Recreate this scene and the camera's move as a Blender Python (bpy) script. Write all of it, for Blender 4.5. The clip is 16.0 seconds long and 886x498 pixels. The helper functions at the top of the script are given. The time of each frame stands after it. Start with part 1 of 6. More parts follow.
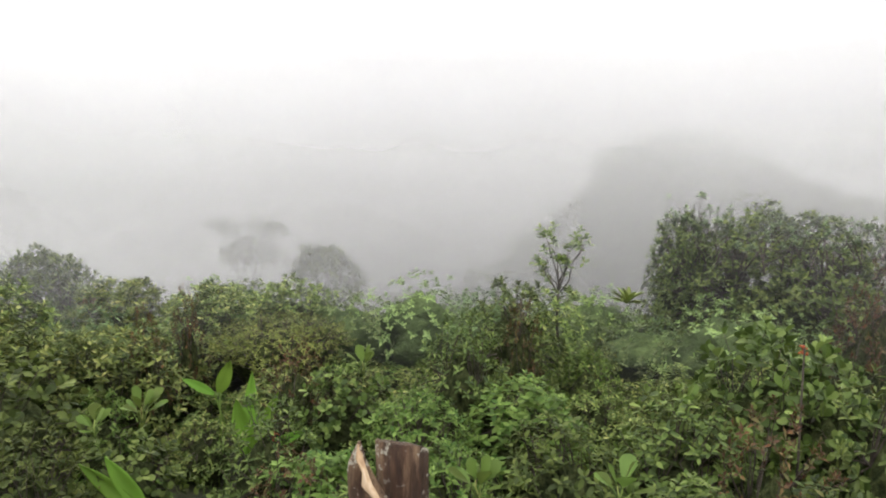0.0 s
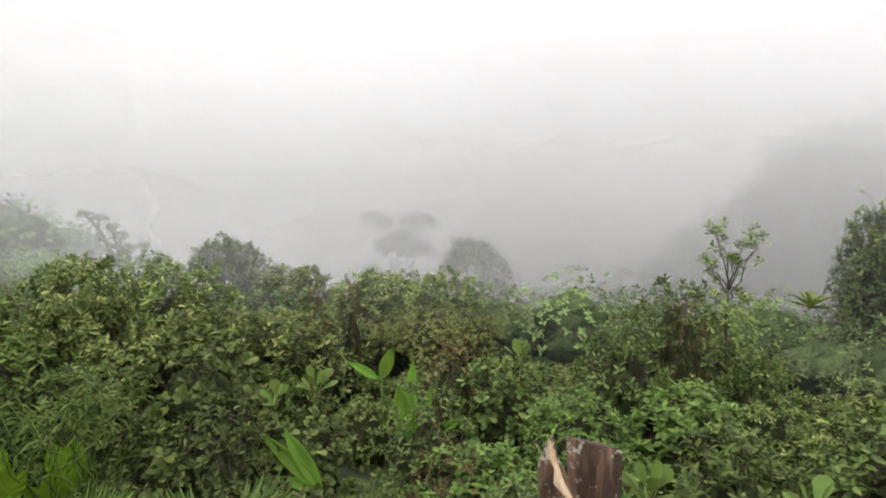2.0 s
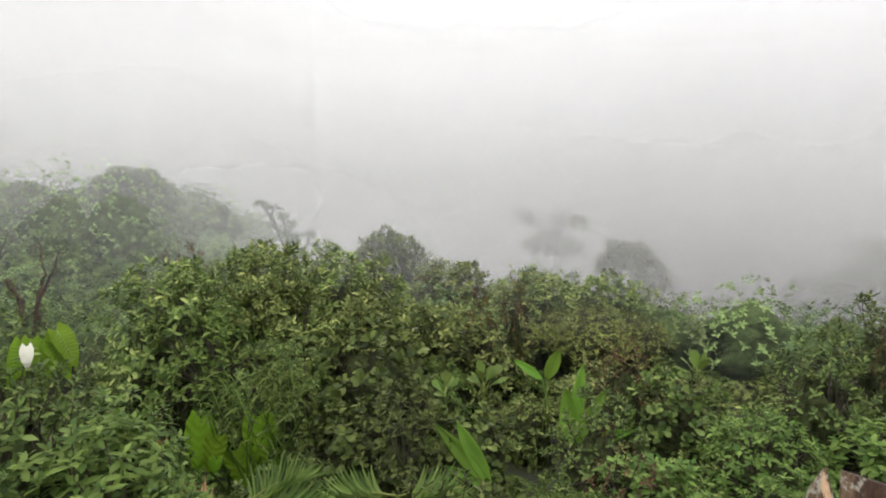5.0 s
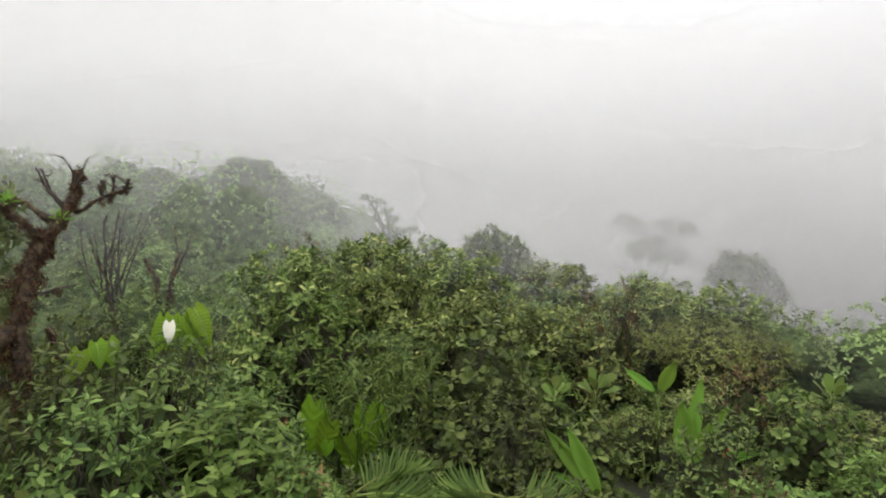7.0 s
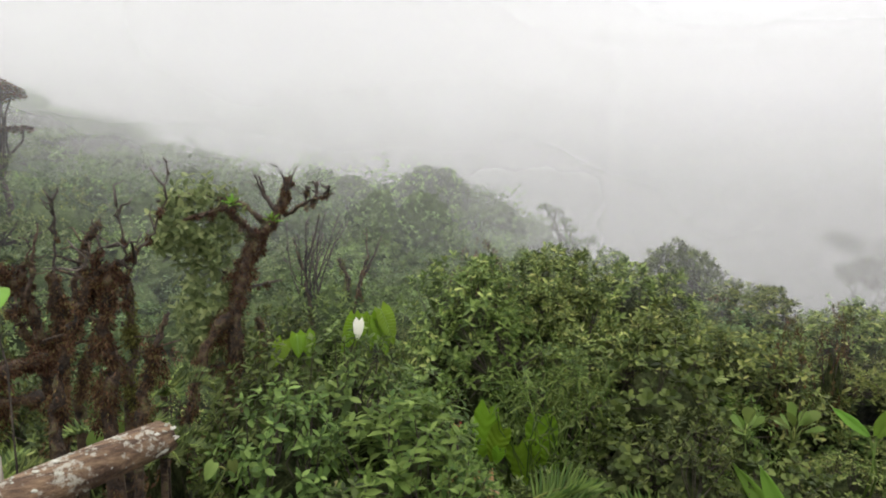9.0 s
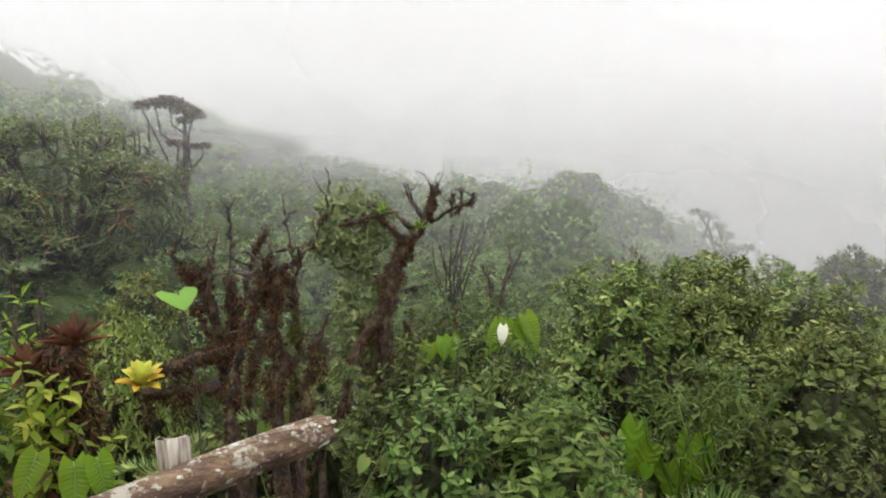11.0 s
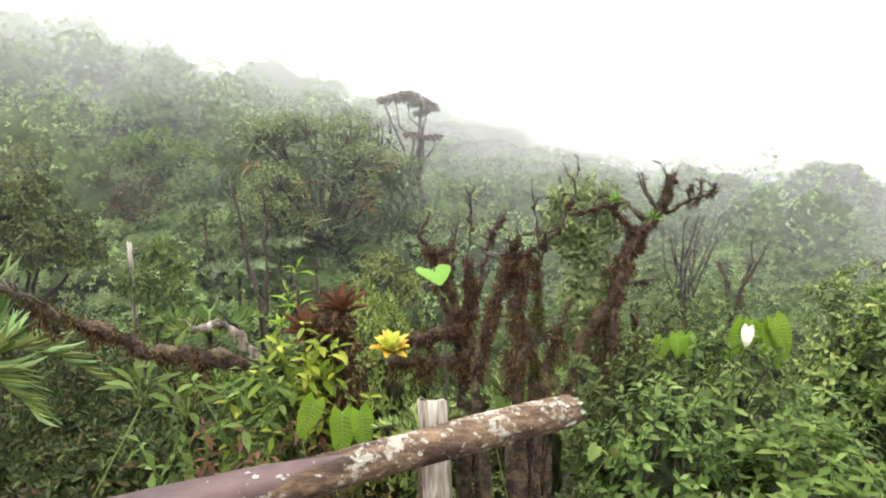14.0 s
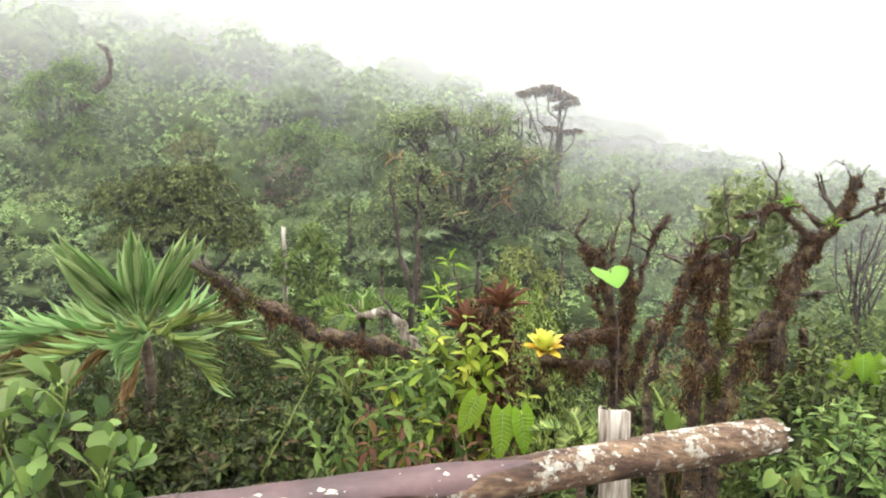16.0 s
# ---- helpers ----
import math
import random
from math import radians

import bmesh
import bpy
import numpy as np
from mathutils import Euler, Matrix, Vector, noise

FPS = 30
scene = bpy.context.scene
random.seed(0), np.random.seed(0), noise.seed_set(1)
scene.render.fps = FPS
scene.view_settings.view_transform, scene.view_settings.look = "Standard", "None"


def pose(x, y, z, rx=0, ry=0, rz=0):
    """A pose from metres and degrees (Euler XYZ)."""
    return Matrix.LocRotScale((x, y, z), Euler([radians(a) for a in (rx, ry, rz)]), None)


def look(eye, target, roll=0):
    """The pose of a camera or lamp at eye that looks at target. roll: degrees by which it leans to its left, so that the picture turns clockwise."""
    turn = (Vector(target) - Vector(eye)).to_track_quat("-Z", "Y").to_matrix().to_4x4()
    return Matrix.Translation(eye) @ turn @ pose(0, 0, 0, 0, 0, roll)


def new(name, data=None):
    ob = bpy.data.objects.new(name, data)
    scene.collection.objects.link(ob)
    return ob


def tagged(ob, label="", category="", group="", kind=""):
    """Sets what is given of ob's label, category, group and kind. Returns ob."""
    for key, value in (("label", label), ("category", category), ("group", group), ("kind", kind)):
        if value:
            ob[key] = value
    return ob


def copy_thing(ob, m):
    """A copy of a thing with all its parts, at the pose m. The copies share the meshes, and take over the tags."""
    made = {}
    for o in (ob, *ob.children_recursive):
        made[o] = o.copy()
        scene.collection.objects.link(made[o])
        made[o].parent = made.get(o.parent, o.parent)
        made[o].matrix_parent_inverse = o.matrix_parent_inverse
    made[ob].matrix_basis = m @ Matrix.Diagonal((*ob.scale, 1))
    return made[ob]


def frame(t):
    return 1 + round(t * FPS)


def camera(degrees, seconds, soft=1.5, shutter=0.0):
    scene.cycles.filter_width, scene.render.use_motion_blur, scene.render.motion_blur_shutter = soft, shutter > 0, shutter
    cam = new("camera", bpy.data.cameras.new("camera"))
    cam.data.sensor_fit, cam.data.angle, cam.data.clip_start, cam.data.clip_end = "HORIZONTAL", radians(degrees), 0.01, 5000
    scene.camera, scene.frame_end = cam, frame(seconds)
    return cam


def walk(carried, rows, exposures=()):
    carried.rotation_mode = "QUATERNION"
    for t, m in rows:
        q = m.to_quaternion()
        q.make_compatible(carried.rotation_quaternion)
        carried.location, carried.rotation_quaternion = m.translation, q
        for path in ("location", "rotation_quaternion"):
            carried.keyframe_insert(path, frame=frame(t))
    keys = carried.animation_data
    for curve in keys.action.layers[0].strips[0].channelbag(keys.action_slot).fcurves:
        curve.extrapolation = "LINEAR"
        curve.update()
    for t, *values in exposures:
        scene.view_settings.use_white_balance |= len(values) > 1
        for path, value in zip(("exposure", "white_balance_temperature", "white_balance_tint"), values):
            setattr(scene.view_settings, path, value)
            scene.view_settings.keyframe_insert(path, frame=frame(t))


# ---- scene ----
cam = camera(68.8, 16.0, soft=1.95)
METRES, EYE, TILT, LEAN, TURN = 1.0, 1.6, -8.0, 0.0, 0.0
ROWS = [
    (0.0, 0.0, 0.0, 0.0, 0.0, 0.0, -0.0),
    (0.5, -0.0067, 0.0023, -0.0004, 2.75, -0.22, -0.51),
    (1.0, -0.0083, 0.0006, -0.0031, 6.16, -0.36, -1.06),
    (1.5, -0.0468, 0.0067, -0.0069, 9.84, -0.58, -0.79),
    (2.0, -0.1284, 0.0174, -0.0081, 12.85, -0.63, -1.15),
    (2.5, -0.1719, 0.0091, -0.0116, 15.47, -0.6, -2.24),
    (3.0, -0.2022, 0.0116, -0.0123, 18.04, -0.72, -2.55),
    (3.5, -0.2331, 0.0059, -0.0118, 20.24, -0.84, -3.03),
    (4.0, -0.2722, 0.0046, -0.0105, 22.26, -1.0, -3.3),
    (6.5, -0.5377, -0.0816, -0.0358, 31.2, -1.89, -4.98),
    (7.0, -0.5473, -0.0811, -0.0337, 34.19, -2.14, -6.21),
    (7.5, -0.5519, -0.0794, -0.0295, 38.51, -2.33, -8.08),
    (8.0, -0.5606, -0.0732, -0.0283, 42.78, -2.73, -8.17),
    (8.5, -0.5655, -0.0798, -0.028, 46.47, -2.99, -8.11),
    (9.0, -0.5705, -0.0973, -0.0255, 49.87, -3.32, -7.91),
    (11.5, -0.5759, -0.1247, -0.0274, 65.36, -4.97, -7.54),
    (12.0, -0.5719, -0.1269, -0.0325, 68.3, -5.61, -7.74),
    (12.5, -0.5717, -0.1341, -0.0436, 71.47, -6.15, -7.86),
    (13.0, -0.5798, -0.159, -0.0518, 74.87, -6.7, -7.61),
    (13.5, -0.5787, -0.2048, -0.0601, 78.37, -7.31, -7.55),
    (14.0, -0.5766, -0.2494, -0.0653, 81.59, -7.82, -7.86),
    (14.5, -0.584, -0.2988, -0.0743, 84.62, -8.21, -8.19),
    (15.0, -0.6152, -0.3424, -0.0801, 87.36, -8.75, -8.07),
    (15.5, -0.6458, -0.3957, -0.0898, 90.22, -9.41, -8.27),
    (16.0, -0.6615, -0.4396, -0.0962, 92.97, -9.99, -8.83),
]
EXPOSURES = [(0, 0.12), (3.5, 0.02), (6.5, -0.03), (9, -0.06), (11.5, 0.12), (12.5, 0.36), (14, 0.78), (16, 1.0)]
walk(cam, [(t, pose(0, 0, EYE, TILT, LEAN, TURN) @ pose(METRES * x, METRES * y, METRES * z, 90 + pitch, roll, yaw)) for t, x, y, z, yaw, pitch, roll in ROWS], EXPOSURES)

# ---- sky, sun ----
world = bpy.data.worlds.new("overcast")
scene.world = world
world.use_nodes = True
wn, wl = world.node_tree.nodes, world.node_tree.links
wn.clear()
w_out, w_bg = wn.new("ShaderNodeOutputWorld"), wn.new("ShaderNodeBackground")
w_sky = wn.new("ShaderNodeTexSky")
w_sky.sky_type, w_sky.sun_disc = "NISHITA", False
w_sky.sun_elevation, w_sky.sun_rotation = radians(58), radians(200)
w_co, w_sep, w_map = wn.new("ShaderNodeTexCoord"), wn.new("ShaderNodeSeparateXYZ"), wn.new("ShaderNodeMapRange")
w_map.inputs["From Min"].default_value, w_map.inputs["From Max"].default_value = -0.05, 0.9
w_cloud = wn.new("ShaderNodeValToRGB")
w_cloud.color_ramp.elements[0].color = (8.8, 8.75, 9.0, 1)
w_cloud.color_ramp.elements[1].color = (29.0, 28.6, 28.2, 1)
e = w_cloud.color_ramp.elements.new(0.34)
e.color = (14.2, 14.1, 14.2, 1)
w_mix = wn.new("ShaderNodeMix")
w_mix.data_type = "RGBA"
w_mix.inputs["Factor"].default_value = 0.93
w_noise = wn.new("ShaderNodeTexNoise")
w_noise.inputs["Scale"].default_value, w_noise.inputs["Detail"].default_value = 1.6, 3.0
w_var = wn.new("ShaderNodeMapRange")
w_var.inputs["To Min"].default_value, w_var.inputs["To Max"].default_value = 0.9, 1.1
w_mul = wn.new("ShaderNodeVectorMath")
w_mul.operation = "SCALE"
wl.new(w_co.outputs["Generated"], w_sep.inputs[0])
wl.new(w_co.outputs["Generated"], w_noise.inputs["Vector"])
wl.new(w_noise.outputs["Fac"], w_var.inputs["Value"])
wl.new(w_sep.outputs["Z"], w_map.inputs["Value"])
wl.new(w_map.outputs["Result"], w_cloud.inputs[0])
wl.new(w_sky.outputs[0], w_mix.inputs["A"])
wl.new(w_cloud.outputs[0], w_mul.inputs[0])
wl.new(w_var.outputs["Result"], w_mul.inputs["Scale"])
wl.new(w_mul.outputs[0], w_mix.inputs["B"])
wl.new(w_mix.outputs["Result"], w_bg.inputs[0])
w_bg.inputs[1].default_value = 0.1
wl.new(w_bg.outputs[0], w_out.inputs[0])

sun = new("sun", bpy.data.lights.new("sun", "SUN"))
sun.data.energy, sun.data.angle, sun.data.color = 1.1, radians(25), (1.0, 0.97, 0.92)
sun.matrix_world = look((0, 0, 0), (0.25, 0.5, -1.0))


# ---- materials ----
def shader(name):
    m = bpy.data.materials.new(name)
    m.use_nodes = True
    return m, m.node_tree.nodes, m.node_tree.links, m.node_tree.nodes["Principled BSDF"]


def ramp(nodes, stops):
    n = nodes.new("ShaderNodeValToRGB")
    el = n.color_ramp.elements
    el[0].position, el[0].color = stops[0][0], (*stops[0][1], 1)
    el[1].position, el[1].color = stops[-1][0], (*stops[-1][1], 1)
    for p, c in stops[1:-1]:
        el.new(p).color = (*c, 1)
    return n


def leaf_material(name, stops, vary=0.25, rough=0.46, through_light=0.2, spot=0.3, blotch=3.0):
    """A leaf: its colour differs from leaf to leaf and plant to plant, with blotches and a waxy coat."""
    m, n, l, p = shader(name)
    geo, info, co = n.new("ShaderNodeNewGeometry"), n.new("ShaderNodeObjectInfo"), n.new("ShaderNodeTexCoord")
    col = ramp(n, stops)
    l.new(geo.outputs["Random Per Island"], col.inputs[0])
    noise_n = n.new("ShaderNodeTexNoise")
    noise_n.inputs["Scale"].default_value, noise_n.inputs["Detail"].default_value = blotch, 2.0
    l.new(co.outputs["Object"], noise_n.inputs["Vector"])
    fine = n.new("ShaderNodeTexNoise")
    fine.inputs["Scale"].default_value = 60.0
    l.new(co.outputs["Object"], fine.inputs["Vector"])
    hue = n.new("ShaderNodeHueSaturation")
    v1 = n.new("ShaderNodeMapRange")
    v1.inputs["To Min"].default_value, v1.inputs["To Max"].default_value = 1 - vary, 1 + vary
    l.new(info.outputs["Random"], v1.inputs["Value"])
    v2 = n.new("ShaderNodeMapRange")
    v2.inputs["From Min"].default_value, v2.inputs["From Max"].default_value = 0.25, 0.75
    v2.inputs["To Min"].default_value, v2.inputs["To Max"].default_value = 1 - spot, 1 + spot
    l.new(noise_n.outputs["Fac"], v2.inputs["Value"])
    mul = n.new("ShaderNodeMath")
    mul.operation = "MULTIPLY"
    l.new(v1.outputs[0], mul.inputs[0])
    l.new(v2.outputs[0], mul.inputs[1])
    l.new(mul.outputs[0], hue.inputs["Value"])
    h = n.new("ShaderNodeMapRange")
    h.inputs["To Min"].default_value, h.inputs["To Max"].default_value = 0.485, 0.515
    l.new(info.outputs["Random"], h.inputs["Value"])
    l.new(h.outputs[0], hue.inputs["Hue"])
    l.new(col.outputs[0], hue.inputs["Color"])
    l.new(hue.outputs[0], p.inputs["Base Color"])
    r = n.new("ShaderNodeMapRange")
    r.inputs["To Min"].default_value, r.inputs["To Max"].default_value = rough - 0.1, rough + 0.18
    l.new(fine.outputs["Fac"], r.inputs["Value"])
    l.new(r.outputs[0], p.inputs["Roughness"])
    p.inputs["Specular IOR Level"].default_value = 0.16
    bump = n.new("ShaderNodeBump")
    bump.inputs["Strength"].default_value, bump.inputs["Distance"].default_value = 0.25, 0.004
    l.new(fine.outputs["Fac"], bump.inputs["Height"])
    l.new(bump.outputs[0], p.inputs["Normal"])
    tr = n.new("ShaderNodeBsdfTranslucent")
    l.new(hue.outputs[0], tr.inputs["Color"])
    mix = n.new("ShaderNodeMixShader")
    mix.inputs[0].default_value = through_light
    l.new(p.outputs[0], mix.inputs[1])
    l.new(tr.outputs[0], mix.inputs[2])
    l.new(mix.outputs[0], n["Material Output"].inputs[0])
    return m


def rough_material(name, stops, scale, rough=0.85, bump_height=0.01, fine_scale=40, stretch=(1, 1, 1)):
    """Bark, soil, moss: two scales of noise for colour and relief."""
    m, n, l, p = shader(name)
    co, mp = n.new("ShaderNodeTexCoord"), n.new("ShaderNodeMapping")
    mp.inputs["Scale"].default_value = stretch
    l.new(co.outputs["Object"], mp.inputs["Vector"])
    a, b = n.new("ShaderNodeTexNoise"), n.new("ShaderNodeTexNoise")
    a.inputs["Scale"].default_value, a.inputs["Detail"].default_value = scale, 6
    b.inputs["Scale"].default_value, b.inputs["Detail"].default_value = fine_scale, 4
    mixv = n.new("ShaderNodeMath")
    mixv.operation = "MULTIPLY_ADD"
    mixv.inputs[1].default_value, mixv.inputs[2].default_value = 0.35, -0.17
    l.new(mp.outputs[0], a.inputs["Vector"])
    l.new(mp.outputs[0], b.inputs["Vector"])
    l.new(b.outputs["Fac"], mixv.inputs[0])
    add = n.new("ShaderNodeMath")
    l.new(a.outputs["Fac"], add.inputs[0])
    l.new(mixv.outputs[0], add.inputs[1])
    col = ramp(n, stops)
    l.new(add.outputs[0], col.inputs[0])
    l.new(col.outputs[0], p.inputs["Base Color"])
    p.inputs["Roughness"].default_value = rough
    bump = n.new("ShaderNodeBump")
    bump.inputs["Distance"].default_value = bump_height
    l.new(add.outputs[0], bump.inputs["Height"])
    l.new(bump.outputs[0], p.inputs["Normal"])
    return m


GREEN = leaf_material("leaf_green", [(0, (0.042, 0.066, 0.018)), (0.5, (0.122, 0.164, 0.044)), (0.82, (0.195, 0.248, 0.066)), (1, (0.32, 0.34, 0.11))])
DEEP = leaf_material("leaf_deep_green", [(0, (0.032, 0.050, 0.015)), (0.6, (0.084, 0.114, 0.030)), (1, (0.155, 0.190, 0.054))])
FRESH = leaf_material("leaf_fresh_green", [(0, (0.043, 0.082, 0.016)), (0.6, (0.107, 0.157, 0.033)), (1, (0.18, 0.246, 0.061))], through_light=0.38)
OLIVE = leaf_material("leaf_olive", [(0, (0.072, 0.090, 0.024)), (0.6, (0.155, 0.195, 0.045)), (1, (0.26, 0.28, 0.08))])
LEAFY = leaf_material("leaf_near_green", [(0, (0.031, 0.052, 0.013)), (0.6, (0.087, 0.131, 0.03)), (1, (0.16, 0.213, 0.056))], through_light=0.25)
# Undergrowth leaves: shade is put into the green; the odd leaf is brown.
SHADE = leaf_material("leaf_undergrowth_shade", [(0, (0.018, 0.026, 0.009)), (0.55, (0.048, 0.066, 0.020)), (0.85, (0.095, 0.120, 0.038)), (1, (0.10, 0.055, 0.028))])
RUST = leaf_material("leaf_rust", [(0, (0.053, 0.019, 0.011)), (0.6, (0.115, 0.046, 0.026)), (1, (0.161, 0.093, 0.037))])
RUSSET = leaf_material("leaf_russet", [(0, (0.045, 0.026, 0.015)), (0.5, (0.095, 0.046, 0.026)), (0.8, (0.07, 0.085, 0.026)), (1, (0.16, 0.07, 0.035))])
LIME = leaf_material("leaf_lime", [(0, (0.110, 0.230, 0.016)), (0.6, (0.180, 0.330, 0.024)), (1, (0.29, 0.43, 0.045))], through_light=0.4, spot=0.2)
LIMEBUSH = leaf_material("leaf_pale_lime", [(0, (0.10, 0.15, 0.035)), (0.6, (0.22, 0.29, 0.07)), (1, (0.36, 0.42, 0.13))])
SPEAR = leaf_material("leaf_spear_green", [(0, (0.100, 0.195, 0.030)), (0.6, (0.155, 0.285, 0.040)), (1, (0.25, 0.38, 0.07))], through_light=0.4, spot=0.25)
PALM = leaf_material("leaf_palm_green", [(0, (0.134, 0.246, 0.073)), (0.6, (0.258, 0.392, 0.146)), (1, (0.426, 0.526, 0.246))], through_light=0.5, spot=0.2)
GOLD = leaf_material("leaf_yellow_green", [(0, (0.111, 0.17, 0.017)), (0.6, (0.212, 0.289, 0.03)), (1, (0.391, 0.408, 0.06))], through_light=0.4)
VEIN = leaf_material("leaf_vein", [(0, (0.22, 0.34, 0.07)), (1, (0.27, 0.38, 0.10))], through_light=0.2, spot=0.1)
YELLOW = leaf_material("leaf_yellow", [(0, (0.40, 0.46, 0.06)), (0.6, (0.56, 0.57, 0.10)), (1, (0.64, 0.54, 0.12))], vary=0.08, spot=0.12)
AMBER = leaf_material("leaf_amber", [(0, (0.42, 0.25, 0.03)), (0.5, (0.55, 0.40, 0.04)), (1, (0.60, 0.34, 0.06))], vary=0.1, spot=0.2)
DRY = leaf_material("leaf_dry", [(0, (0.16, 0.09, 0.04)), (0.6, (0.30, 0.19, 0.09)), (1, (0.42, 0.30, 0.17))], through_light=0.15, rough=0.7)
RED = leaf_material("leaf_red", [(0, (0.28, 0.05, 0.02)), (1, (0.5, 0.14, 0.05))])
WHITE = leaf_material("spathe_white", [(0, (0.75, 0.72, 0.58)), (1, (0.85, 0.83, 0.75))], vary=0.05, spot=0.06)
HUNG = leaf_material("leaf_hung_tree", [(0, (0.084, 0.12, 0.043)), (0.6, (0.18, 0.24, 0.09)), (1, (0.312, 0.372, 0.156))], through_light=0.4)
PALE_GREEN = leaf_material("leaf_greyed_green", [(0, (0.078, 0.112, 0.053)), (0.6, (0.139, 0.190, 0.089)), (1, (0.224, 0.275, 0.140))])
WOODS = [leaf_material("leaf_woods", [(0, (0.13, 0.19, 0.062)), (0.6, (0.185, 0.265, 0.085)), (1, (0.25, 0.33, 0.11))], spot=0.5, blotch=0.45),
         leaf_material("leaf_woods", [(0, (0.055, 0.082, 0.032)), (0.6, (0.082, 0.122, 0.045)), (1, (0.12, 0.165, 0.06))], spot=0.5, blotch=0.45),
         leaf_material("leaf_woods", [(0, (0.095, 0.136, 0.050)), (0.6, (0.140, 0.195, 0.068)), (1, (0.19, 0.25, 0.09))], spot=0.5, blotch=0.45)]
MOSS = leaf_material("moss_brown", [(0, (0.026, 0.014, 0.009)), (0.5, (0.09, 0.046, 0.024)), (0.82, (0.155, 0.085, 0.045)), (1, (0.137, 0.122, 0.04))], rough=0.85, through_light=0.1)
MOSS_GREEN = leaf_material("moss_green", [(0, (0.05, 0.05, 0.012)), (0.6, (0.12, 0.12, 0.03)), (1, (0.2, 0.2, 0.05))], rough=0.85, through_light=0.1)
# near-black green for added cores: the shade between leaves, put into colour
CORE_SHADE = rough_material("dark_core_shade", [(0.3, (0.014, 0.017, 0.008)), (0.5, (0.032, 0.040, 0.016)), (0.7, (0.062, 0.072, 0.028))], 14, rough=0.95, bump_height=0.04, fine_scale=55)
# darker green for the far crowns' added cores, in place of inner shade
WOOD_CORE = rough_material("far_crown_core", [(0.3, (0.029, 0.043, 0.017)), (0.5, (0.055, 0.079, 0.029)), (0.7, (0.088, 0.120, 0.043))], 3.0, rough=0.95, bump_height=0.1, fine_scale=16)
WOOD_CORE.node_tree.nodes["Principled BSDF"].inputs["Specular IOR Level"].default_value = 0.05
CORE_SHADE.node_tree.nodes["Principled BSDF"].inputs["Specular IOR Level"].default_value = 0.05
TWIG = rough_material("twig_bark", [(0.3, (0.018, 0.013, 0.010)), (0.6, (0.06, 0.045, 0.035)), (0.8, (0.13, 0.11, 0.09))], 9)
PALEBARK = rough_material("palm_bark", [(0.3, (0.05, 0.036, 0.025)), (0.55, (0.13, 0.095, 0.065)), (0.75, (0.2, 0.16, 0.12))], 8, stretch=(1, 1, 3))
BARK = rough_material("mossy_bark", [(0.34, (0.012, 0.008, 0.005)), (0.48, (0.040, 0.024, 0.014)), (0.58, (0.085, 0.052, 0.030)), (0.70, (0.10, 0.095, 0.035))], 16, bump_height=0.05, fine_scale=70)
SOIL = rough_material("leaf_litter", [(0.3, (0.012, 0.014, 0.007)), (0.55, (0.026, 0.030, 0.012)), (0.75, (0.05, 0.05, 0.02))], 2.2, bump_height=0.05, fine_scale=25)
EARTH = rough_material("trodden_earth", [(0.3, (0.05, 0.035, 0.022)), (0.55, (0.11, 0.08, 0.05)), (0.75, (0.17, 0.13, 0.09))], 3, bump_height=0.02)
LICHEN = rough_material("lichen", [(0.3, (0.20, 0.19, 0.15)), (0.5, (0.36, 0.35, 0.29)), (0.7, (0.52, 0.51, 0.45))], 60, rough=0.95, bump_height=0.003, fine_scale=200)
PALEWOOD = rough_material("bleached_wood", [(0.32, (0.04, 0.03, 0.022)), (0.43, (0.15, 0.12, 0.09)), (0.54, (0.27, 0.235, 0.19)), (0.68, (0.46, 0.43, 0.37))], 22, fine_scale=90, stretch=(1, 1, 0.16))


